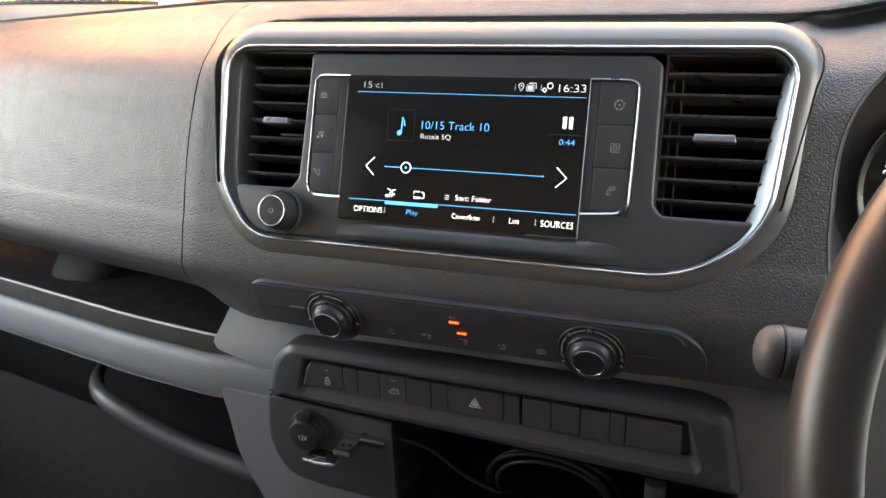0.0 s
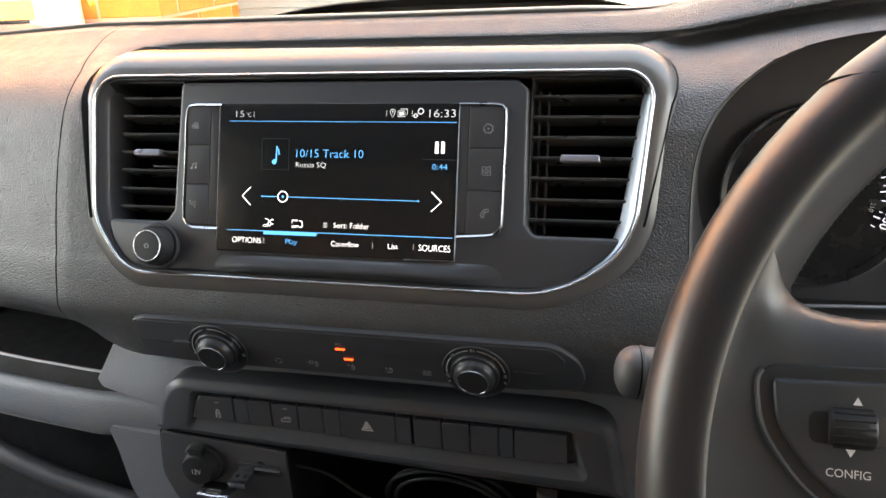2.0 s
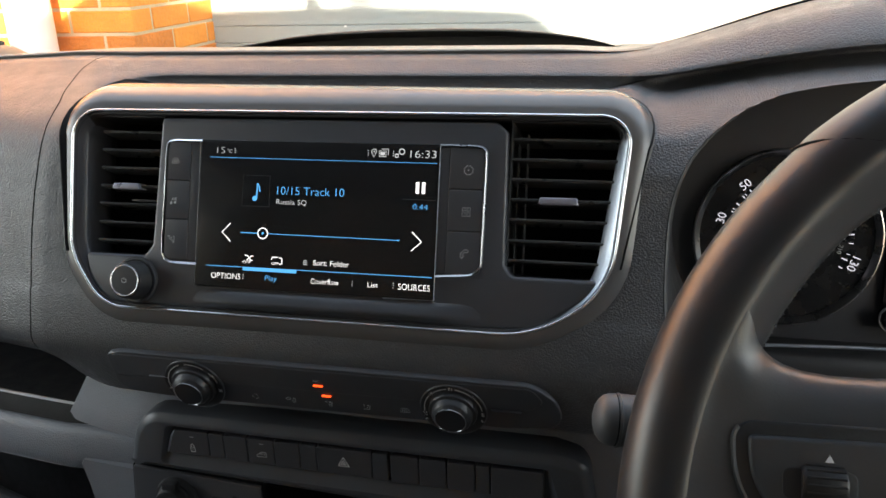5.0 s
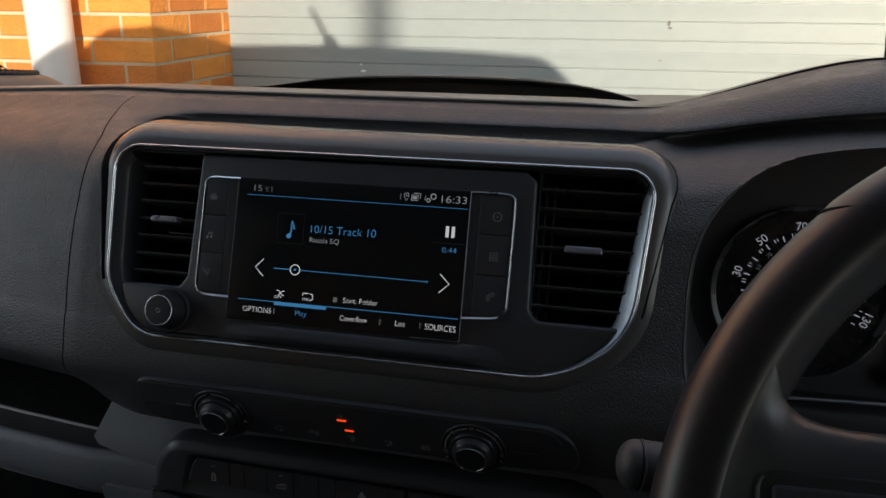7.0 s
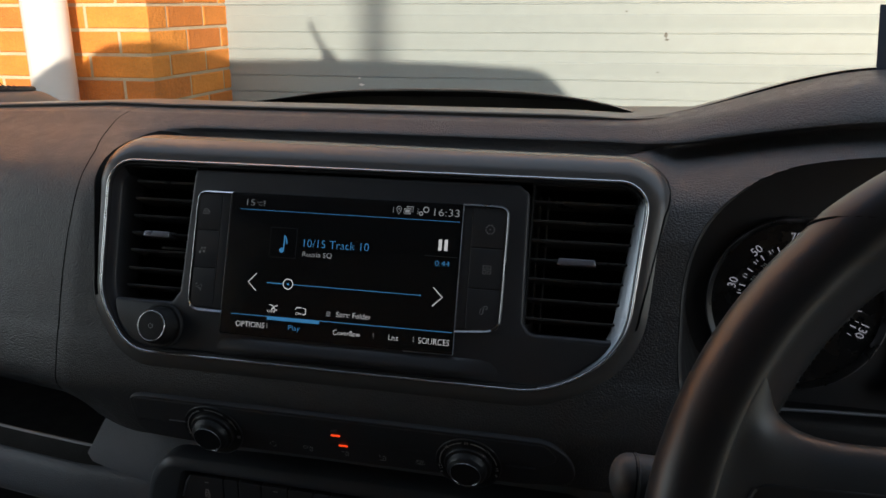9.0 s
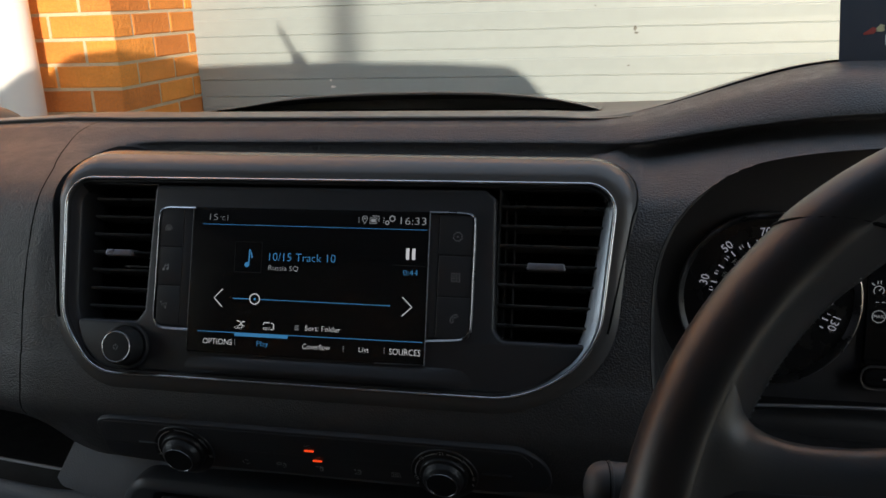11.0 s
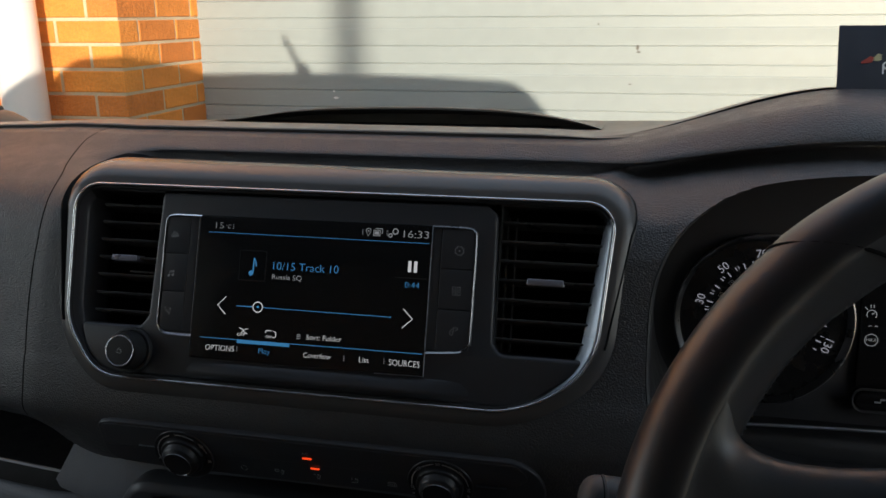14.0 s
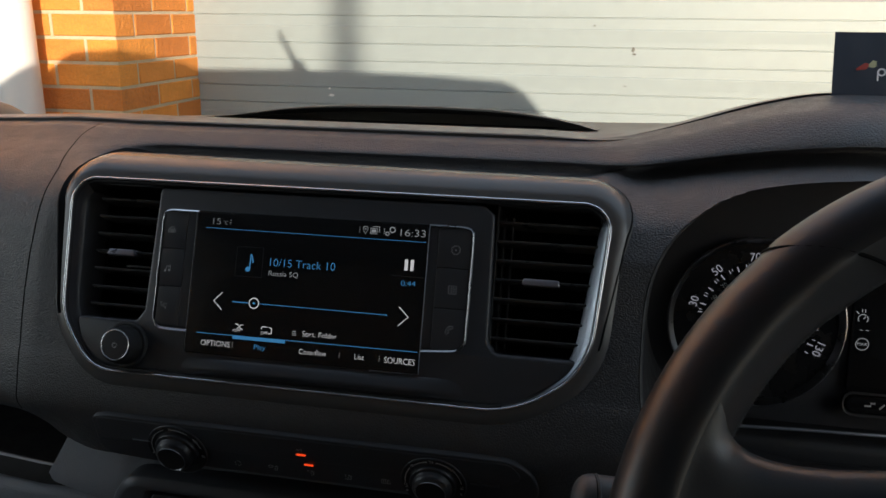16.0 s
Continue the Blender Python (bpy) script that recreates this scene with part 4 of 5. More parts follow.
part("line", cuboid(-0.122, 0.0574, 0.002, -0.1075, 0.0580, 0.0034), SILVER, clim, "thin pale line")
part("line", cuboid(-0.147, 0.0548, 0.002, -0.126, 0.0552, 0.0030), GREYS, clim)
part("line", cuboid(0.112, 0.0548, 0.002, 0.131, 0.0552, 0.0040), GREYS, clim)
HC = 2.35
icon("recirculate_icon", [arc(0, 0, 2.1, 20, 110), arc(0, 0, 2.1, 140, 230), arc(0, 0, 2.1, 260, 350)], 0.45, ICON, clim, up(-46.8, 46.7, HC))
SEAT = [[(0.6, -2), (2.4, -2), (3, 1.6)], [(0.4, -0.6), (1.6, -0.4)]]
icon("windscreen_air_icon", SEAT + [["c", (-3.6, 1), (-2, 2.2), (0, 1.8), (-0.8, 0.2), (-3, 0)]], 0.6, ICON, clim, up(-21.4, 46.7, HC), dots=((1.9, 1.4, 0.7),))
icon("face_air_icon", SEAT + [[(-1.8, 1.8), (0.2, 1.2)]], 0.6, ICON, clim, up(4.1, 46.4, HC), dots=((1.7, 1.4, 0.7),))
icon("foot_air_icon", SEAT + [[(-1.2, 2.2), (-0.8, 0.4)], [(-1.6, -2), (0.6, -2)]], 0.6, ICON, clim, up(30.0, 46.6, HC), dots=((1.7, 1.4, 0.7),))
icon("rear_heat_icon", [["c", (-3, -1.6), (3, -1.6), (2.4, 1.8), (-2.4, 1.8)], [(-1.4, -1), (-1.4, 1.2)], [(0, -1), (0, 1.2)], [(1.4, -1), (1.4, 1.2)]], 0.5, ICON, clim, up(56.1, 46.8, HC))
text("ac_letters", "A/C", ICON, 0.0020, up(-0.4, 66.4, 3.2), clim)
part("lamp", slab(rect(-0.0030, 0.0616, 0.0034, 0.0626, 0.0003), 0.0025, 0.0036, 0.0003), LAMP_RED, clim, "lit orange indicator lamp")
part("lamp", slab(rect(0.0011, 0.0525, 0.0073, 0.0535, 0.0003), 0.0015, 0.0030, 0.0003), LAMP_RED, clim, "lit orange indicator lamp")


def dial(x, z, marks, label):
    d = thing("heater_dial", label, "dial", CLIM @ up(x, z, 2.0), group="heater dials")
    part("base", lathe([(0.0214, -0.004), (0.0214, 0.0008), (0.0206, 0.0014), (0.0190, 0.0014), (0.0160, 0.0006)], 48, True, True), MATT, d)
    part("rim_line", lathe([(0.0215, 0.0006), (0.0211, 0.0016), (0.0206, 0.0012)], 48, False, False), GREYS, d, "thin grey rim")
    b = part("knob", lathe([(0.0154, 0.0002), (0.0154, 0.0032), (0.0148, 0.0042), (0.0131, 0.0047), (0.0127, 0.0053), (0.0125, 0.0080), (0.0116, 0.0092), (0.0106, 0.0098), (0.0100, 0.0105)], 48, True, True), GRIP, d, "dark rubbery knob")
    part("ring", lathe([(0.0100, 0.0103), (0.0099, 0.0108), (0.0096, 0.0109), (0.0094, 0.0106), (0.0092, 0.0098)], 48, False, False), DARKCHROME, b, "bright ring")
    part("cap", lathe([(0.0090, 0.0098), (0.0086, 0.0103), (0.0003, 0.0103)], 40, False, True), MATT, b)
    bm = bmesh.new()
    for a0, a1 in marks:
        ribbon(bm, [(px_, py_) for px_, py_ in arc(0, 0, 0.0184, a0, a1, 10)], 0.00055, 0.0018)
    part("scale", bm, WHITEPRINT, d, "printed scale", smooth=False)
    return d


GRIP = material("soft_black_grip", (0.020, 0.020, 0.022), 0.42, grain=0.1, scale=900)
fan = dial(-89.4, 53.2, ((195, 110), (95, 55), (42, 12)), "dark round fan dial with a bright ring")
icon("fan_low", [[(-0.8, 0), (0.8, 0.2)], [(0, -0.7), (0.2, 0.8)]], 0.7, ICON, fan, up(-18.6, -4.5, 1.9))
icon("fan_high", [[(-1.1, -1.1), (1.1, 1.1)], [(-1.1, 1.1), (1.1, -1.1)]], 1.0, ICON, fan, up(18.8, -2.6, 1.9))
icon("screen_clear", [["c", (-1.4, -0.7), (1.4, -0.7), (1.2, 0.8), (-1.2, 0.8)]], 0.6, ICON, fan, up(15.6, 10.2, 1.9))
text("mark", "3", ICON, 0.0018, up(-2.0, 18.6, 1.9), fan)
heat = dial(88.3, 52.0, ((185, 142), (128, 100), (82, 50), (38, 6)), "dark round temperature dial with a bright ring")
for s, a in (("18", 135), ("21", 91), ("24", 44), ("LO", 193), ("HI", -4)):
    text("mark", s, WHITEPRINT, 0.0022, up(18.5 * math.cos(radians(a)), 18.5 * math.sin(radians(a)), 1.9) @ pose(0, 0, 0, 0, 0, a - 90), heat)
icon("cool_bar", [[(-1, -0.6), (0.2, -1.4)], [(-0.2, 0.2), (0.8, -0.6)]], 0.8, ICON, heat, up(-17.6, -8.2, 1.9))
icon("warm_bar", [[(-0.4, 0.8), (0.4, -1.2)]], 1.2, ICON, heat, up(18.0, -6.4, 1.9))

# ---- lower console ----
console = thing("lower_console", "grey grained plastic lower console round the switches", "console")


def low_y(z):
    return -0.018 + 0.022 * sstep(0.990, 1.045, z) + 0.25 * max(0.90 - z, 0) ** 1.2


LOWZ = [1.062, 1.050, 1.036, 1.028, 1.018, 1.008, 0.998, 0.990, 0.982, 0.97, 0.9645, 0.95, 0.93, 0.91, 0.897, 0.88, 0.86, 0.82, 0.77, 0.70, 0.60]
BINX = (-0.0555, 0.1775)
bm = bmesh.new()
loops = []
for z in LOWZ:
    cols = [-0.152 + (BINX[0] + 0.152) * k / 20 for k in range(20)] + [BINX[0] + (BINX[1] - BINX[0]) * k / 20 for k in range(20)] + [BINX[1] + (0.9 - BINX[1]) * k / 30 for k in range(31)]
    loops.append([(x, low_y(z) - 0.004 * (1 - sstep(-0.152, -0.02, x)), z) for x in cols])
rings(bm, loops[::-1], close=False)
hole = [f for f in bm.faces if BINX[0] < f.calc_center_median().x < BINX[1] and 0.897 < f.calc_center_median().z < 0.9645]
bmesh.ops.delete(bm, geom=hole, context="FACES")
part("console_body", bm, GREYP, console)


def wing(name, left, low, high):
    """A sheet from x = -0.152 out to the curved left edge, with turned-back edges."""
    bm, cols = bmesh.new(), []
    for k in range(15):
        g = 1 - (1 - k / 14) ** 1.6 if k else 0.0
        z0, z1 = low(g), high(g)
        col = []
        for j in range(21):
            z = z0 + (z1 - z0) * j / 20
            col.append((-0.152 + g * (left(z) + 0.152), low_y(z) - 0.004 * (1 - g), z))
        a, b = col[0], col[-1]
        col = [(a[0], a[1] + 0.02, a[2] + 0.001), (a[0], a[1] + 0.0012, a[2] - 0.0004)] + col + [(b[0], b[1] + 0.0012, b[2] + 0.0004), (b[0], b[1] + 0.02, b[2] - 0.001)]
        cols.append(col)
    e = cols[-1]
    cols += [[(x - 0.0005, y + 0.0014, z) for x, y, z in e], [(x + 0.001, y + 0.022, z) for x, y, z in e]]
    rings(bm, cols, close=False)
    part(name, bm, GREYP, console)


wing("corner_panel", lambda z: float(np.interp(z, (0.99, 1.003, 1.006, 1.010, 1.0355, 1.062), (-0.209, -0.211, -0.2118, -0.2095, -0.1996, -0.189))), lambda g: 0.9925 + 0.0085 * g ** 1.3 + 0.004 * sstep(0.93, 1.0, g), lambda g: 1.062)
wing("leg_panel", lambda z: float(np.interp(z, (0.60, 0.80, 0.866, 0.8855, 0.912, 0.954, 0.9665), (-0.150, -0.168, -0.186, -0.192, -0.2005, -0.2055, -0.2095))), lambda g: 0.62, lambda g: 0.9655 + 0.001 * g - 0.0045 * sstep(0.92, 1.0, g))

# switch bank
SWM = Matrix(((1, 0, 0, 0), (0, 0, -1, -0.0215), (0, 1, 0, 1.0), (0, 0, 0, 1)))
bank = thing("switch_bank", "dark grey switch panel with a row of push keys", "switch panel", SWM)
OUT = [(x * MM, y * MM) for x, y in rpoly([(-157.7, -25, 2), (-150.5, 3, 40), (-138, 20.8, 24), (150, 19.5, 6), (172, 15, 14), (182, -40, 4), (60, -35, 2)], 6)]
WELL = [(x * MM, y * MM) for x, y in rpoly([(-125, -11.2, 2), (-118, 10.5, 3), (146, 7.5, 3), (149, -17.5, 3)], 4)]
WELLO = [(x * MM, y * MM) for x, y in rpoly([(-131, -19.5, 4), (-122, 12.5, 5), (147.5, 9.5, 4), (158, -27, 5)], 4)]


def joined(bm, lo, hi):
    """Bridges two loops of unlike point counts."""
    es = []
    for lp in (lo, hi):
        for i, v in enumerate(lp):
            e = bm.edges.get((lp[i - 1], v)) or bm.edges.new((lp[i - 1], v))
            es.append(e)
    bmesh.ops.bridge_loops(bm, edges=es)


bm = bmesh.new()
ra = [[(x, y, h) for x, y in inset(OUT, d)] for d, h in ((0, -0.02), (0, 0.0028), (0.0012, 0.0046), (0.0052, 0.0076), (0.0066, 0.0080))]
rings(bm, ra)
rb = [[(x, y, 0.0078) for x, y in inset(WELLO, -0.0004)], [(x, y, 0.0074) for x, y in WELLO], [(x, y, 0.0030) for x, y in WELL], [(x, y, 0.0004) for x, y in inset(WELL, 0.0003)]]
n0, m = len(OUT), len(WELLO)
rings(bm, rb, True, False, True)
bm.verts.ensure_lookup_table()
vs = bm.verts[:]
joined(bm, vs[4 * n0:5 * n0], vs[5 * n0:5 * n0 + m])
bmesh.ops.recalc_face_normals(bm, faces=bm.faces[:])
part("panel", bm, GREYS, bank)
SPACER = material("dark_grey_spacer", (0.046, 0.048, 0.054), 0.42, grain=0.1, scale=900, mottle=0.06)
SW = [(-121, -91.2, 1.0), (-90.7, -79.6, 0), (-79.1, -61.9, 1), (-61.3, -41.9, 1), (-41.3, -23.1, 1), (-22.6, -10.7, 0), (-10.2, 28.8, 1), (29.3, 39.9, 0), (42, 61, 1), (61.8, 80, 1), (80.8, 99.2, 1), (100, 109, 0), (110, 144, 1)]
caps = []
for x0, x1, live in SW:
    zt, zb = 8.6 - 0.012 * (x0 + 120), -10.4 - 0.022 * (x0 + 120)
    o = rpoly([(x0 + (0 if x0 > -121 else -2.5), zb, 0.8), (x1, zb, 0.8), (x1, zt, 0.8), (x0 + (0 if x0 > -121 else 4.0), zt, 1.2)], 3)
    caps.append(part("switch" if live else "spacer", slab([(x * MM, y * MM) for x, y in o], 0.000, 0.0066 if live else 0.0064, 0.0006), SATIN if live else SPACER, bank, smooth=False))
# silver bead paints the light caught on the first switch's slanted edge
part("lit_edge_bead", tube([(-0.1242, -0.0100, 0.0060), (-0.1200, 0.0030, 0.0060), (-0.1165, 0.0082, 0.0060)], 0.0007, 6), SILVER, bank, "silver bead painting the lit edge of the switch")
KH = 6.75
icon("lock_icon", [["c", (-1.6, -3.2), (1.6, -3.2), (1.6, 0.4), (-1.6, 0.4)], [(-1.1, 0.4), (-1.1, 2.2), (-0.4, 3), (0.4, 3), (1.1, 2.2), (1.1, 0.4)], [(0, -2), (0, -0.8)]], 0.55, WHITEPRINT, caps[0], up(-103.7, -4.2, KH))
icon("van_icon", [["c", (-3.8, -2), (3.4, -2), (3.6, 1), (3, 1.8), (0, 1.8), (-2.2, 0), (-3.8, -0.6)], [(0.4, -0.2), (0.4, 1)], [(2, -0.8), (2, 1)]], 0.55, ICON, caps[3], up(-50.9, -3.3, KH), fills=[[(-1.4, 0), (-0.1, 1.2), (-0.1, 0)]])
icon("hazard_icon", [["c", (-3.9, -3.2), (3.9, -3.2), (0, 3.7)], ["c", (-1.8, -1.9), (1.8, -1.9), (0, 1.3)]], 1.0, WHITEPRINT, caps[6], up(9.1, -2.2, KH), dots=((0, -0.9, 0.5),))
icon("key_mark", [[(-1.6, 0), (1.6, 0)]], 0.5, ICON, caps[0], up(-103.5, 4.6, KH))
icon("key_mark", [[(-1.6, 0), (1.6, 0)]], 0.5, ICON, caps[3], up(-50.5, 5.0, KH))

# socket plate and open bin
plate = thing("socket_plate", "dark satin plate with the charging socket", "panel", SWM)
PL = [(x * MM, y * MM) for x, y in rpoly([(-158, -28, 2), (-162.5, -66, 30), (-152, -96, 26), (-118, -101, 16), (-56, -104, 1), (-56, -34, 1)], 8)]
part("plate", slab(PL, -0.02, 0.0035, 0.0015), SATIN, plate)
part("plate_gap", tube([(x, y, 0.0010) for x, y in inset(PL, -0.0006)], 0.0008, 6, closed=True), BLACKGAP, plate, "dark joint round the plate")
store = thing("storage_bin", "open storage bin below the switches, its inner shade painted black", "storage bin", SWM)
# the bin's inner shade is painted as a near-black lining
bm = bmesh.new()
o, i_ = [(x * MM, y * MM) for x, y in rpoly([(-56, -104, 4), (178, -104, 12), (181, -41, 4), (60, -36, 2), (-56, -31, 2)], 5)], None
i_ = inset(o, 0.006)
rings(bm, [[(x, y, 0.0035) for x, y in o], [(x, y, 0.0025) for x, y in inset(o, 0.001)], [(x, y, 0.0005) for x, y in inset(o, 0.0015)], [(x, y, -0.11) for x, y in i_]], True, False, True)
part("bin_shade", bm, BLACKGAP, store)
part("lip", cuboid(-0.05, -0.112, -0.06, 0.18, -0.103, 0.004, 0.003), GREYS, store)
part("divider", tube([(0.128, -0.110, -0.012), (0.128, -0.052, -0.012)], 0.007, 12), GREYS, store, "rounded grey upright")
part("ledge_line", cuboid(0.14, -0.0605, 0.0, 0.24, -0.0590, 0.0040), BLACKGAP, store)

SOCK = SWM @ up(-124.5, -50.5, 3.0)
socket = thing("power_socket", "black round charging socket with a hinged cap", "power socket", SOCK)
part("collar", lathe([(0.0165, -0.003), (0.0165, 0.001), (0.0155, 0.0035), (0.0138, 0.0042)], 40, True, True), MATT, socket)
cap = part("cap", lathe([(0.0138, 0.003), (0.0136, 0.0060), (0.0124, 0.0072), (0.0122, 0.0108), (0.0115, 0.0126), (0.0104, 0.0130)], 40, True, True), RUBBER, socket, "black rubber cap")
part("hinge_tab", cuboid(-0.0055, 0.0095, 0.004, 0.0055, 0.0170, 0.0105, 0.0015), RUBBER, socket)
text("volts", "12V", WHITEPRINT, 0.0042, up(0, -0.5, 13.2), cap, "CENTER", 0.85)

stick = thing("usb_plug", "metal charging plug with an open hinged clip", "plug", SWM @ up(-88.5, -48.0, 4.0))
part("port_frame", slab(rect(-0.009, -0.008, 0.026, 0.0010, 0.002), -0.004, 0.0004, 0.0006), MATT, stick)
plug = part("plug", cuboid(-0.0065, -0.0070, -0.002, 0.0065, -0.0024, 0.019, 0.0006), CHROME, stick, "bright metal plug shell")
for xx in (-0.0030, 0.0030):
    part("notch", cuboid(xx - 0.0011, -0.0026, 0.0095, xx + 0.0011, -0.0020, 0.0120), BLACKGAP, plug, "small dark latch hole")
part("flap", cuboid(0.006, -0.0026, 0.0, 0.026, -0.0016, 0.0024, 0.0003), SILVER, stick)
clip = part("clip", slab(rect(-0.034, -0.0175, -0.0075, -0.0015, 0.003), -0.0008, 0.0008, 0.0004), DARKCHROME, stick, "chrome hinged clip", shift((0, -0.0165, 0.002)) @ pose(0, 0, 0, -90, 0, 0))
part("clip_edge", tube([(-0.033, -0.0165, 0.0), (-0.021, -0.0180, 0.0), (-0.009, -0.0165, 0.0)], 0.0013, 8), CHROME, clip, "bright rounded edge")
part("clip_slot", tube([(-0.027, -0.0145, 0.001), (-0.016, -0.0145, 0.001), (-0.016, -0.0115, 0.001), (-0.027, -0.0115, 0.001)], 0.0005, 6, closed=True), CHROME, clip)
part("hinge", tube([(-0.010, -0.0165, 0.004), (-0.004, -0.0125, 0.006), (-0.002, -0.0060, 0.007)], 0.0022, 8, squash=0.5), DARKCHROME, stick)

cable = thing("charging_cable", "thin dark charging cable coiled in the bin", "cable", SWM)
lead = spline([(-0.080, -0.046, 0.004), (-0.058, -0.050, -0.004), (-0.035, -0.062, -0.014), (-0.012, -0.083, -0.02), (0.012, -0.100, -0.03), (0.03, -0.102, -0.04)], 50)
part("lead", tube(lead, 0.0014, 8), RUBBER, cable)
for dx, dz, rr in ((0, 0, 0.046), (0.003, 0.002, 0.041), (0.004, -0.003, 0.049)):
    part("coil", tube([(0.050 + dx + rr * math.cos(a * math.tau / 60), -0.090 + rr * 0.82 * math.sin(a * math.tau / 60), -0.03 + dz + 0.012 * math.sin(a * math.tau / 60)) for a in range(60)], 0.0014, 8, closed=True), RUBBER, cable)

# ---- passenger shelf ----
PALE = material("pale_edge_plastic", (0.34, 0.34, 0.35), 0.4)
RIB = material("dull_black_plastic", (0.020, 0.019, 0.018), 0.7, grain=0.2, scale=700, mottle=0.1, spec=0.2)
shelf = thing("glove_shelf", "dark open dashboard shelf with a padded grey edge", "shelf")


def sweep(profile, x0, x1, n=40):
    bm = bmesh.new()
    rings(bm, [[(x, y + 0.18 * max(-0.227 - x, 0) + 0.0060 * sstep(-0.34, -0.20, x), z) for y, z in profile] for x in [x0 + (x1 - x0) * k / n for k in range(n + 1)]], close=False)
    return bm


part("tray_liner", sweep([(0.168, 1.20), (0.16, 1.06), (0.15, 1.0), (0.12, 0.992), (0.012, 0.994), (0.006, 0.998), (0.003, 0.9985)], -0.9, -0.19), MATT, shelf)
part("liner_edge", sweep([(0.0035, 0.9970), (0.0020, 0.9988), (0.0010, 0.9988), (0.0002, 0.9975)], -0.9, -0.222), PALE, shelf, "thin pale edge line")
part("top_strip", sweep([(0.003, 0.9975), (0.0005, 0.9945), (-0.006, 0.9905), (-0.0105, 0.9885), (-0.0105, 0.986)], -0.9, -0.150), RIB, shelf, "smooth dark strip")
pad = [(-0.0095, 0.986), (-0.0105, 0.9885), (-0.0135, 0.9887), (-0.0178, 0.9855), (-0.0205, 0.9790), (-0.0220, 0.971), (-0.0220, 0.963), (-0.0198, 0.956), (-0.0148, 0.951), (-0.005, 0.948), (0.02, 0.947)]
part("padded_edge", sweep([tuple(p)[1:] for p in spline([(0, y, z) for y, z in pad], 30)], -0.9, -0.150), GREYP, shelf, "grey grained padded edge")
part("trim_line", sweep([(-0.0155, 0.9530), (-0.0166, 0.9518), (-0.0150, 0.9510)], -0.9, -0.222), PALE, shelf, "thin pale line")
part("lower_wall", sweep([(0.0, 0.9475), (-0.004, 0.944), (0.06, 0.935), (0.075, 0.90), (0.075, 0.70)], -0.9, -0.17), MATT, shelf)
part("front_lip", tube(spline([(-0.440, 0.118, 0.901), (-0.425, 0.075, 0.905), (-0.400, 0.038, 0.908), (-0.366, 0.016, 0.9060), (-0.311, 0.009, 0.8905), (-0.268, 0.007, 0.8805), (-0.218, 0.005, 0.8735), (-0.15, 0.004, 0.866)], 60), [0.0040 + 0.0050 * sstep(0, 30, k) for k in range(60)], 14), GREYS, shelf, "grey rounded lip")
part("lower_front", sweep([(0.014, 0.872), (0.016, 0.86), (0.03, 0.80), (0.05, 0.70), (0.12, 0.45), (0.2, 0.12)], -0.9, -0.14), MATT, shelf)
bm = bmesh.new()
loops = []
for k in range(13):
    g = k / 12
    w, hgt = 0.046 * max(1 - (g * 0.96) ** 3.2, 0) ** 0.5, 0.034 * g
    loops.append([(-0.449 + w * math.copysign(abs(math.cos(a)) ** 0.7, math.cos(a)) + 0.012 * g, 0.120 + (0.046 - 0.022 * g) * math.sin(a), 0.992 + hgt) for a in [math.tau * m / 28 for m in range(28)]])
rings(bm, loops, True, False, True)
part("grip_rib", bm, RIB, shelf, "dark rounded rib")

# ---- steering wheel ----
THREAD = material("grey_thread", (0.16, 0.16, 0.17), 0.7, mottle=0.1)
WT = radians(29.6)
WHEEL = Matrix(((1, 0, 0, 0.391), (0, math.sin(WT), -math.cos(WT), -0.210), (0, math.cos(WT), math.sin(WT), 1.120), (0, 0, 0, 1)))
wheel = thing("steering_wheel", "black leather steering wheel with control pads", "steering wheel", WHEEL)
RR = 0.1835
rads = []
for a in range(144):
    deg = a * 2.5
    top = sstep(45.5, 43.5, abs(deg - 90))
    rads.append(0.0180 + 0.0012 * top)
bm = tube([(RR * math.cos(radians(a * 2.5)), RR * math.sin(radians(a * 2.5)), 0) for a in range(144)], rads, 32, closed=True)
for v in bm.verts:  # the inner front of the rim is flattened for the thumb
    rho = math.hypot(v.co.x, v.co.y)
    far = (RR - rho) * 0.80 + v.co.z * 0.60 - 0.0145
    if far > 0:
        c = 1 - far * 0.80 * 0.82 / -rho
        v.co.x, v.co.y, v.co.z = v.co.x * c, v.co.y * c, v.co.z - far * 0.60 * 0.82
part("rim", bm, RIMMAT, wheel, "black leather rim")
for a in (134.6, 45.4):
    loop = []
    for k in range(40):
        c = math.cos(k * math.tau / 40)
        t = radians(a - math.copysign(5.4 * (1 - c), a - 90))
        loop.append(((RR + 0.0184 * c) * math.cos(t), (RR + 0.0184 * c) * math.sin(t), 0.0184 * math.sin(k * math.tau / 40)))
    part("rim_seam", tube(loop, 0.0008, 6, closed=True), BLACKGAP, wheel)


bm = bmesh.new()
for k in range(110):  # stitches along the inner edge of the rim
    a = radians(125 + k * 0.95)
    c, d = math.cos(a), math.sin(a)
    side = Vector((-d, c, 0))
    ends = [Vector(((RR - 0.0179) * c, (RR - 0.0179) * d, h)) + side * e for h, e in ((-0.0016, -0.0005), (0.0016, 0.0005))]
    stitch = [[p + side * 0.0004 * x + Vector((-c, -d, 0)) * 0.0004 * y for x, y in ((1, 0), (0, 1), (-1, 0), (0, -1))] for p in ends]
    rings(bm, stitch, True, True, True)
tagged(part("stitching", bm, THREAD, wheel, "grey thread stitches along the rim", smooth=False), kind="stuff")


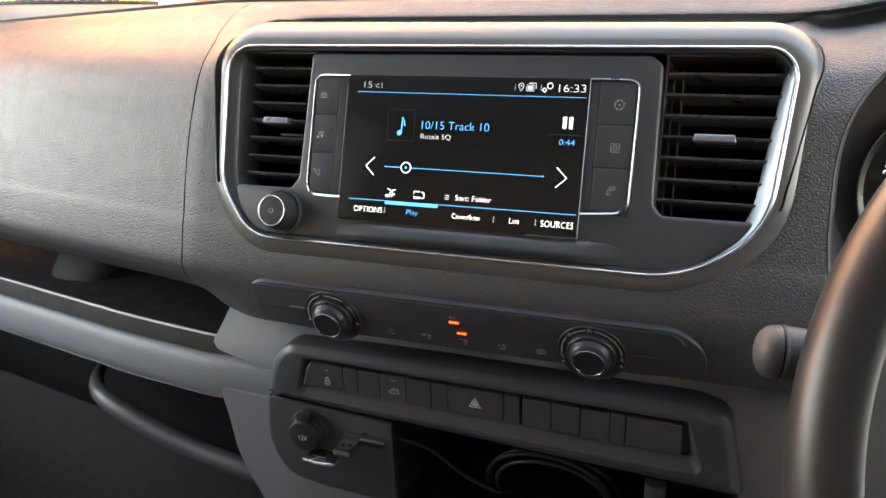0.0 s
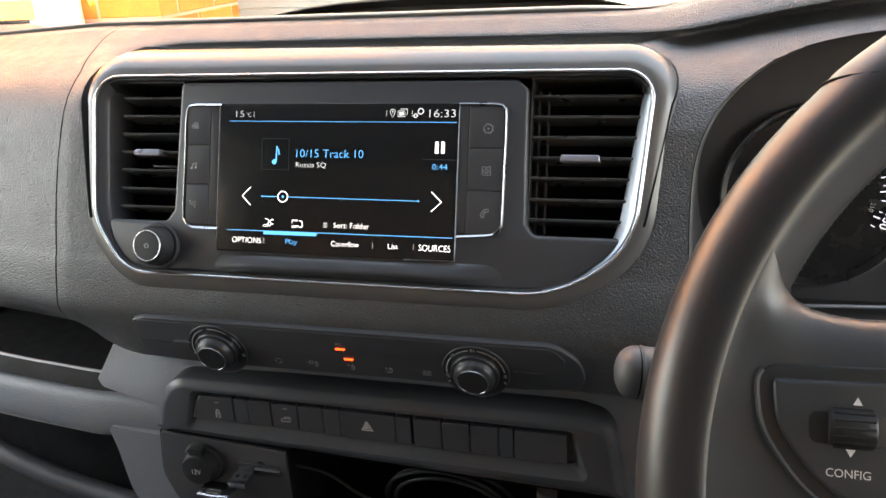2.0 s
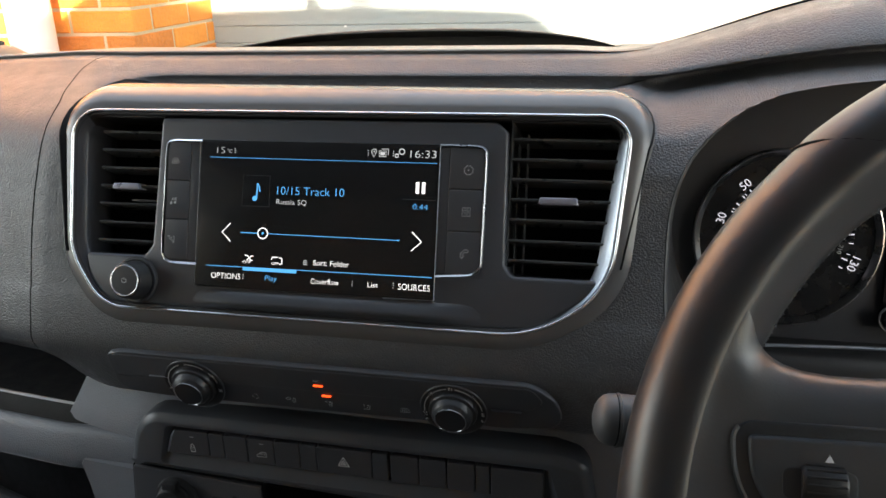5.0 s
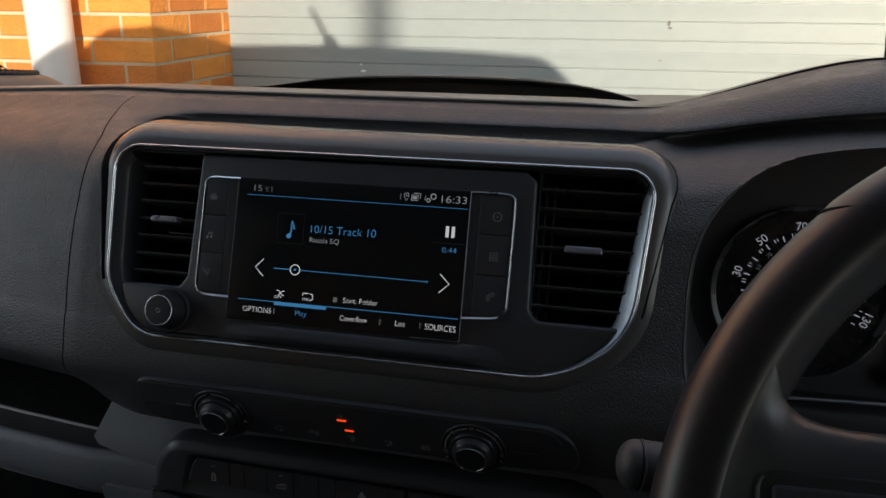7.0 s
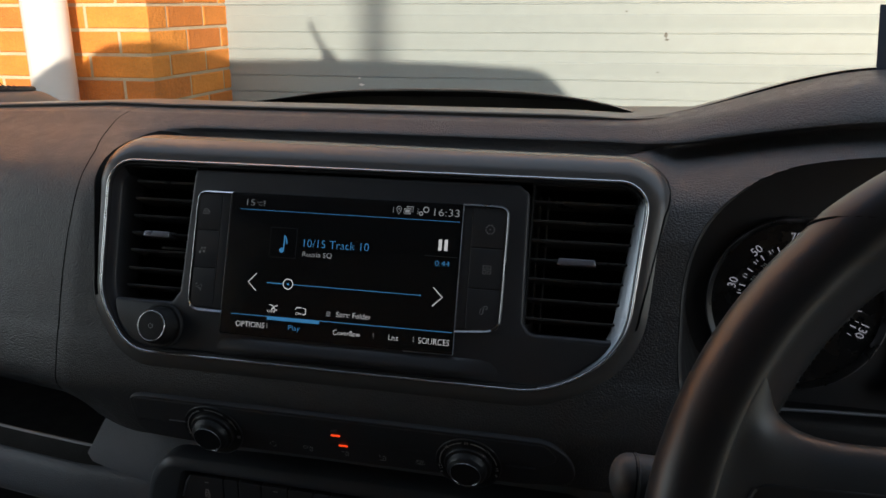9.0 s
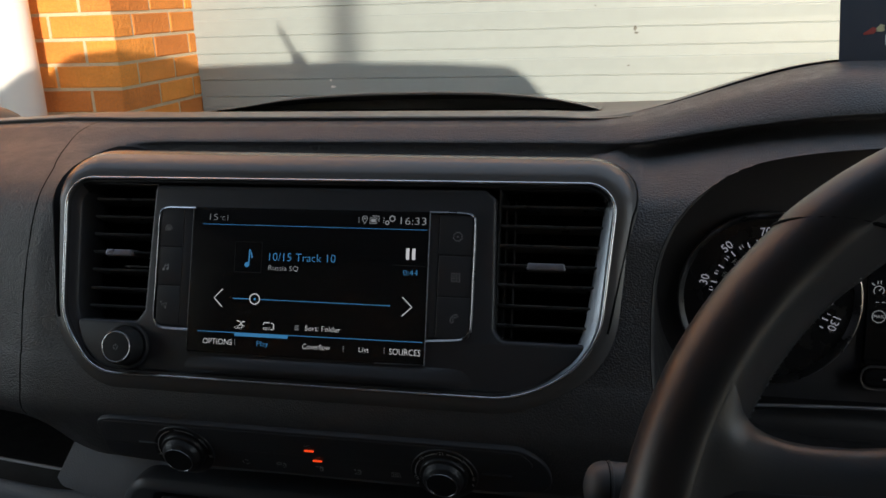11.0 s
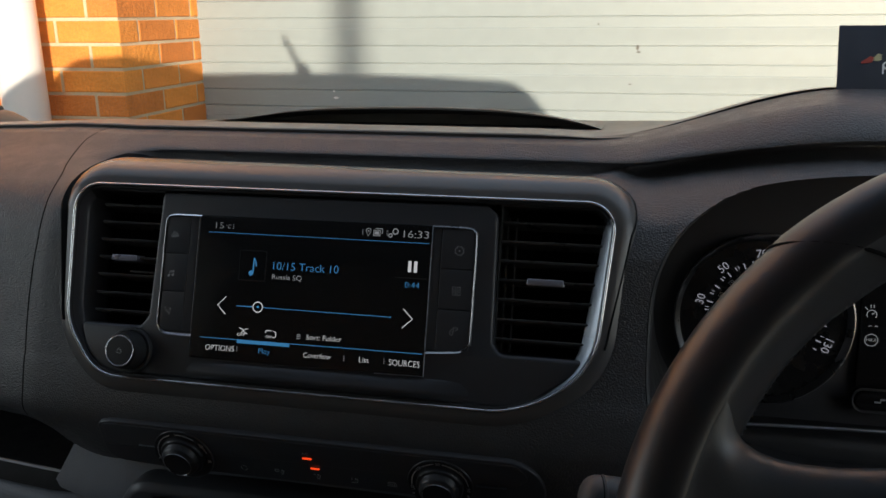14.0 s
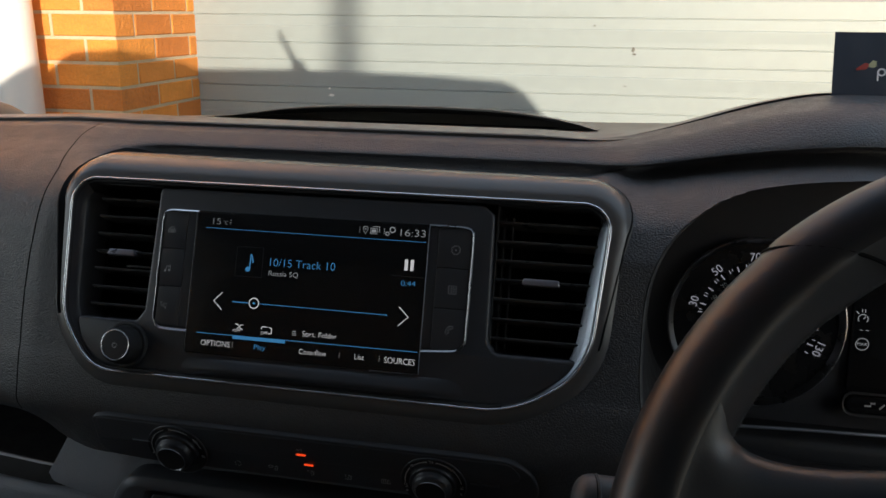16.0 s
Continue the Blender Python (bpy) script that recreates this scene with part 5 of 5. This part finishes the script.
def spoke(sg):
    """Wide side spoke: a curved plate from the rim to the hub."""
    def top_y(x):
        return float(np.interp(x, (-170, -162, -157, -153, -149, -144, -137, -128, -114, -95, -60), (86, 79, 73.5, 69, 65.5, 62.6, 60.6, 59.6, 59.6, 61.5, 66)))

    bm = bmesh.new()
    loops = []
    fine = [0, 0.003, 0.008, 0.016, 0.026, 0.038, 0.052, 0.068, 0.085, 0.105, 0.125]
    rows = fine + [0.15 + 0.70 * k / 24 for k in range(25)] + [1 - f for f in reversed(fine)]
    for k in range(57):
        g = (k / 56) ** 1.25
        row = []
        for f in rows:
            y0 = 80 - 144 * f
            x = -math.sqrt(178.0 ** 2 - y0 ** 2) * (1 - g) - 60 * g
            full = top_y(x) * (1 - f) - 62 * f
            y = full if g > 0.04 else y0 + (full - y0) * g / 0.04
            e = min(min(f, 1 - f) * 135, 26.0)
            drop = 0.62 * (26.0 - math.sqrt(26.0 ** 2 - (26.0 - e) ** 2))
            h = 14.0 + 2.6 * (1 - min(g / 0.2, 1)) ** 2 + 8 * sstep(0.5, 1, g) - drop * sstep(0, 0.10, g)
            row.append((sg * x * MM, y * MM, h * MM))
        row = [(row[0][0], row[0][1] - 0.001, -0.014)] + row + [(row[-1][0], row[-1][1] + 0.001, -0.014)]
        loops.append(row)
    rings(bm, loops if sg > 0 else loops[::-1], close=False)
    return part("spoke", bm, SPOKE, wheel, "smooth dark grey spoke")


SPOKE = material("smooth_spoke_plastic", (0.048, 0.050, 0.055), 0.38, grain=0.08, scale=900, mottle=0.06)
spoke(1), spoke(-1)
part("hub", lathe([(0.075, -0.02), (0.078, 0.015), (0.070, 0.028), (0.040, 0.034), (0.0005, 0.036)], 48, True, True), SPOKE, wheel, "round airbag cover")
part("column", lathe([(0.05, -0.16), (0.055, -0.03), (0.05, -0.02)], 32, True, True), MATT, wheel)
PADO = [(x * MM, y * MM) for x, y in rpoly([(-163, 41.5, 7), (-161.5, 20, 30), (-147, 0, 45), (-115, -18, 30), (-92, -20, 8), (-88, 43.5, 8)], 6)]
pad_ = part("control_pad", slab(PADO, 0.002, 0.0152, 0.0010), MATT, wheel, "dark control pad")
part("pad_edge", tube([(x, y, 0.0146) for x, y in PADO[3:26]], 0.0010, 6), GREYS, pad_, "grey raised edge")
part("pad_face", slab(inset(PADO, 0.0048), 0.01, 0.0168, 0.0018), SPOKE, pad_)
rl = part("roller_well", slab(rect(-0.1465, 0.0165, -0.1225, 0.0272, 0.003), 0.012, 0.0170, 0.0004), MATT, pad_)
part("roller", tube([(-0.1405, 0.0222, 0.0150), (-0.1390, 0.0222, 0.0150), (-0.1272, 0.0222, 0.0150), (-0.1262, 0.0222, 0.0150)], [0.0058, 0.0066, 0.0066, 0.006], 28), RUBBER, pad_, "ribbed black thumb roller")
for k in range(7):
    a = radians(20 + 23 * k)
    part("roller_rib", tube([(-0.1392, 0.0222 + 0.0067 * math.cos(a), 0.0150 + 0.0067 * math.sin(a)), (-0.1270, 0.0222 + 0.0067 * math.cos(a), 0.0150 + 0.0067 * math.sin(a))], 0.0004, 6), RUBBER, pad_)
icon("up_arrow", [], 0.3, WHITEPRINT, pad_, up(-131.6, 31.0, 17.0), fills=[[(-1.5, -1.2), (1.5, -1.2), (0, 1.4)]])
icon("down_arrow", [], 0.3, WHITEPRINT, pad_, up(-133.6, 14.2, 17.0), fills=[[(-1.5, 1.2), (1.5, 1.2), (0, -1.4)]])
text("config", "CONFIG", WHITEPRINT, 0.0027, up(-134.2, 7.4, 17.1), pad_, "CENTER", 0.95)

# ---- light stalk ----
STALKM = material("matt_grey_stalk", (0.060, 0.063, 0.068), 0.52, grain=0.1, scale=900, mottle=0.06)
stalk = thing("light_stalk", "dark grey stalk with a rounded twist knob", "stalk")
A, B = Vector((0.345, -0.112, 1.104)), Vector((0.1875, -0.141, 1.1205))
dv = (B - A).normalized()
part("stem", tube([A, A.lerp(B, 0.55), A.lerp(B, 0.8), B], [0.0095, 0.0100, 0.0112, 0.0118], 24), STALKM, stalk)
part("ring", tube([B - dv * 0.0004, B + dv * 0.0005], 0.0117, 28), BLACKGAP, stalk, "thin dark joint")
part("collar", tube([B - dv * 0.0016, B - dv * 0.0012, B - dv * 0.0006, B - dv * 0.0004], [0.0117, 0.0122, 0.0122, 0.0117], 28), STALKM, stalk)
K = [(B + dv * d, r) for d, r in ((0.0006, 0.0118), (0.0030, 0.0116), (0.0056, 0.0106), (0.0076, 0.0088), (0.0090, 0.0064), (0.0098, 0.0036), (0.0101, 0.0006))]
part("knob", tube([p for p, _ in K], [r for _, r in K], 28), STALKM, stalk, "smooth twist knob")
icon("lamp_icon", [["c"] + arc(0, 0, 1.0, 0, 330, 10)] + [[(1.6 * math.cos(a * math.tau / 8), 1.6 * math.sin(a * math.tau / 8)), (2.4 * math.cos(a * math.tau / 8), 2.4 * math.sin(a * math.tau / 8))] for a in range(8)], 0.4, ICON, stalk, Matrix.Translation((0.2095, -0.1512, 1.117)) @ pose(0, 0, 0, 70, 0, 8))

# ---- instruments ----
CL = Matrix(((1, 0, 0, 0), (0, 0.17, -0.985, 0.098), (0, 0.985, 0.17, 1.132), (0, 0, 0, 1)))
cluster = thing("instrument_cluster", "black instrument cluster with a round speed dial", "instrument cluster", CL)
part("mask", slab([(x * MM, y * MM) for x, y in rpoly([(205, -95, 20), (600, -95, 20), (600, 108, 40), (205, 108, 40)], 6)], -0.03, -0.006, 0.002), SATIN, cluster)
def gauge(x, y, r):
    g = part("dial", lathe([(r, -0.008), (r, 0.001), (r - 0.001, 0.0015), (r - 0.0035, -0.0035), (0.0005, -0.0035)], 64, False, True), GAUGE, cluster, "black speed dial", up(x, y, 0))
    part("dial_rim", lathe([(r + 0.0006, -0.004), (r + 0.0004, 0.0020), (r - 0.0004, 0.0022), (r - 0.0014, 0.0010)], 64, False, False), DARKCHROME, g, "thin bright rim")
    part("dial_wall", lathe([(r - 0.0012, 0.0013), (r - 0.0022, 0.0), (r - 0.0040, -0.0030)], 64, False, False), DARKCHROME, g, "sloping bright wall of the dial")
    return g
GAUGE = material("gauge_face", (0.010, 0.010, 0.011), 0.25, mottle=0.2)
spd = gauge(294.5, -4.0, 0.0605)
NUM = [(0, 219), (10, 201.5), (20, 184), (30, 166.5), (40, 149), (50, 131.5), (60, 114), (70, 96.5), (80, 79), (90, 61.5), (100, 44), (110, 26.5), (120, 4), (130, -21.5)]
for v, a in NUM:
    c, s = math.cos(radians(a)), math.sin(radians(a))
    if v in (10, 30, 50, 70, 90, 110, 130, 0):
        text("speed_number", str(v), GAUGE_LIT, 0.0058, up(2 + 45.8 * c, 1 + 45.8 * s, -3.2) @ pose(0, 0, 0, 0, 0, a - 90), spd, "CENTER", 0.95)
bm = bmesh.new()
for v, a in NUM:
    for d, l0, l1, w in ((0, 37.3, 41.5, 0.9), (5.8, 39.2, 41.5, 0.5), (-8.75, 38.7, 41.5, 0.7)):
        c, s = math.cos(radians(a + d)), math.sin(radians(a + d))
        ribbon(bm, [(0.002 + l0 * c * MM, 0.001 + l0 * s * MM), (0.002 + l1 * c * MM, 0.001 + l1 * s * MM)], w * MM, -0.0032)
part("dial_scale", bm, GAUGE_LIT, spd, "white tick marks", smooth=False)
for v, a in ((50, 155), (70, 136), (210, -13)):
    text("inner_number", str(v), ICON, 0.0030, up(2 + 34.0 * math.cos(radians(a)), 1 + 34.0 * math.sin(radians(a)), -3.2) @ pose(0, 0, 0, 0, 0, a - 90), spd, "CENTER")

part("needle_hub", lathe([(0.011, -0.0035), (0.0105, 0.004), (0.009, 0.005), (0.0005, 0.005)], 32, False, True), MATT, spd)
gauge(505, 0.0, 0.0605)
info = part("info_screen", slab(rect(0.359, -0.048, 0.440, 0.052, 0.003), -0.006, -0.001, 0.0006), SCREENGLASS, cluster, "small dark information screen")
text("limit_mark", "MAX", SCR_GREY, 0.0022, up(366.5, -13.5, -0.6), info)
icon("limit_ring", [["c"] + arc(0, 0, 4.2, 0, 345, 22)], 0.5, SCR_GREY, info, up(366.5, -13.5, -0.7))
icon("cruise_icon", [arc(0, 0, 3.2, -40, 220, 14), [(0, 0), (1.8, 1.8)], [(-1, 4.6), (-1, 7)], [(1, 4.6), (1, 7)], [(-4.6, 5), (-2.8, 3.4)]], 0.6, SCR_GREY, info, up(365.5, 4.5, -0.7))
icon("dash_line", [[(-3, 0), (-1, 0)], [(1, 0), (3, 0)]], 0.5, SCR_GREY, info, up(367, -3.5, -0.7))
icon("pump_icon", [["c", (-2, -2.4), (1, -2.4), (1, 2.4), (-2, 2.4)], [(1, 1.6), (2.4, 0.6), (2.4, -1.4)], [(-1.4, 1), (0.4, 1)]], 0.5, SCR_GREY, info, up(366.5, 31, -0.7))
btn = part("trip_button", slab([(x * MM, y * MM) for x, y in rpoly([(358, -62, 6), (412, -62, 6), (412, -49, 6), (358, -49, 6)], 5)], -0.006, 0.006, 0.0015), SCREENGLASS, cluster, "glossy oval trip button")
icon("trip_icon", [[(-6, 0), (-2, 0), (-2, 2), (1, 2)], [(4, -1.5), (7, 1.8)]], 1.2, ICON, btn, up(376, -55.5, 6.3))
part("button_frame", tube([(x * MM, y * MM, 0.004) for x, y in rpoly([(356.5, -63.5, 7), (413.5, -63.5, 7), (413.5, -47.5, 7), (356.5, -47.5, 7)], 6)], 0.0009, 6, closed=True), SATIN, cluster)
part("ledge", slab([(x * MM, y * MM) for x, y in rpoly([(228, -104, 6), (580, -104, 6), (580, -76, 6), (228, -76, 6)], 4)], -0.03, 0.030, 0.008), MATT, cluster)
part("ledge_trim", tube([(0.235 + 0.34 * k / 20, -0.0745 + 0.006 * math.sin(k / 20 * math.pi), 0.030) for k in range(21)], 0.0013, 8), SILVER, cluster, "thin grey trim line")

# ---- card on the instrument hood ----
CARD = Matrix(((1, 0, 0, 0.334), (0, 0.30, -0.954, 0.1385), (0, 0.954, 0.30, 1.2835), (0, 0, 0, 1)))
card = thing("card", "dark navy printed card standing on the dash", "card", CARD)
part("sheet", slab(rect(0, 0, 0.085, 0.0475, 0.0004), -0.0006, 0.0, 0.0001), material("navy_card", (0.020, 0.028, 0.045), 0.45, mottle=0.08), card, smooth=False)
RED = material("red_print", (0.30, 0.04, 0.03), 0.5)
GREENP = material("yellow_green_print", (0.45, 0.45, 0.26), 0.5)
part("carrot", slab([(x * MM, y * MM) for x, y in rpoly([(12.5, 20.2, 0.8), (22, 21.5, 1.5), (23.5, 25.5, 1.5), (20.5, 25.8, 1)], 3)], 0, 0.0003, 0.0001), RED, card, "red tapered printed shape")
for d in (0, 1.4, 2.8):
    part("leaf", slab([(x * MM, y * MM) for x, y in ((22.5, 23 + d * 0.5), (26.5, 22.6 + d), (28.5, 24.0 + d), (25.5, 25.0 + d))], 0, 0.0003, 0.0001), GREENP, card, "yellow-green printed leaf")
icon("mark_bars", [["c"] + arc(31.5, 19.5, 2.3, 0, 340, 16), [(29.1, 20.5), (29.1, 13.5)]], 1.1, WHITEPRINT, card, up(0, 0, 0.2))
part("word_bar", slab(rect(0.036, 0.0165, 0.070, 0.0215, 0.001), 0, 0.0003, 0.0001), WHITEPRINT, card, "pale printed bar")

# ---- door marks ----
scuff(0.236, 1.228, 0.006, 0.010)
scuff(0.240, 1.214, 0.008, 0.004)
scuff(0.218, 1.111, 0.006, 0.002)
# white colour paints the glint off these two bare chips
scuff(-0.799, 1.053, 0.012, 0.005, PIPEWHITE)
scuff(-0.806, 1.076, 0.005, 0.004, PIPEWHITE)
scuff(0.108, 1.302, 0.004, 0.003)
part("socket_joint", lathe([(0.066, 1.90), (0.073, 1.91), (0.073, 2.0), (0.066, 2.01)], 40, False, False), PIPEWHITE, pipe, "pipe joint")

# ---- bricks, course by course ----
ROW, BASE = 0.075, 1.104


def brick_mesh(l, d=0.05):
    """A brick of length l; its front face lies at y = 0 with worn edges."""
    bm = cuboid(-l / 2, 0, -0.0325, l / 2, d, 0.0325)
    bmesh.ops.bevel(bm, geom=[e for e in bm.edges if all(v.co.y < 0.001 for v in e.verts) or abs(e.verts[0].co.z - e.verts[1].co.z) > 0.06], offset=0.003, segments=1, affect="EDGES")
    me = bpy.data.meshes.new("brick")
    bm.to_mesh(me)
    bm.free()
    me.materials.append(BRICKV)
    return me


SIZES = {}


def sized(l, d=0.05):
    k = (round(l, 4), d)
    if k not in SIZES:
        SIZES[k] = brick_mesh(l, d)
    return SIZES[k]


def brick_material():
    """Every brick a little different by its own random number; rough face with pits."""
    m = material("brick_face", (0.76, 0.270, 0.052), 0.85, grain=1.0, scale=75, mottle=0.25, mottle_scale=12)
    nt = m.node_tree
    b = nt.nodes["Principled BSDF"]
    info_ = nt.nodes.new("ShaderNodeObjectInfo")
    hsv = nt.nodes.new("ShaderNodeHueSaturation")
    mr = nt.nodes.new("ShaderNodeMapRange")
    mr.inputs[3].default_value, mr.inputs[4].default_value = 0.85, 1.14
    mh = nt.nodes.new("ShaderNodeMapRange")
    mh.inputs[3].default_value, mh.inputs[4].default_value = 0.494, 0.505
    src = b.inputs["Base Color"].links[0].from_socket
    nt.links.new(info_.outputs["Random"], mr.inputs[0])
    nt.links.new(info_.outputs["Random"], mh.inputs[0])
    nt.links.new(mr.outputs[0], hsv.inputs["Value"])
    nt.links.new(mh.outputs[0], hsv.inputs["Hue"])
    nt.links.new(src, hsv.inputs["Color"])
    nt.links.new(hsv.outputs[0], b.inputs["Base Color"])
    for n in nt.nodes:
        if n.type == "BUMP":
            n.inputs["Distance"].default_value = 0.005
    return m


BRICKV = brick_material()
rnd = random.Random(7)
turn = pose(0, 0, 0, 0, 0, 90)
for c in range(-3, 8):
    z = BASE + ROW * c + 0.0375
    odd = c % 2 == 0  # courses whose corner brick lies along the front
    l, d = (0.215, 0.1025) if odd else (0.1025, 0.215)
    link("brick", sized(l, d), None, wall, m=shift((PIER_X - l / 2, WALL_Y, z)), smooth=False)
    x = PIER_X - l - 0.010
    while x > -2.75:
        link("brick", sized(0.215), None, wall, m=shift((x - 0.1075, WALL_Y + rnd.uniform(-0.0012, 0.0012), z)), smooth=False)
        x -= 0.225
    y = WALL_Y + d + 0.010
    while y < DOOR_Y - 0.03:
        l = min(0.215, DOOR_Y + 0.012 - y)
        link("brick", sized(l), None, wall, m=shift((PIER_X + rnd.uniform(-0.001, 0.001), y + l / 2, z)) @ turn, smooth=False)
        y += l + 0.010
# the rest of the wall, out of near view, as one mesh
bm = bmesh.new()
for c in list(range(-16, -3)) + list(range(8, 16)):
    z = BASE + ROW * c + 0.0375
    x = PIER_X - (0 if c % 2 == 0 else 0.1125)
    while x > -2.75:
        box(bm, x - 0.215, WALL_Y, z - 0.0325, x, WALL_Y + 0.05, z + 0.0325)
        x -= 0.225
tagged(part("brick_courses", bm, BRICK, wall, smooth=False), kind="stuff")
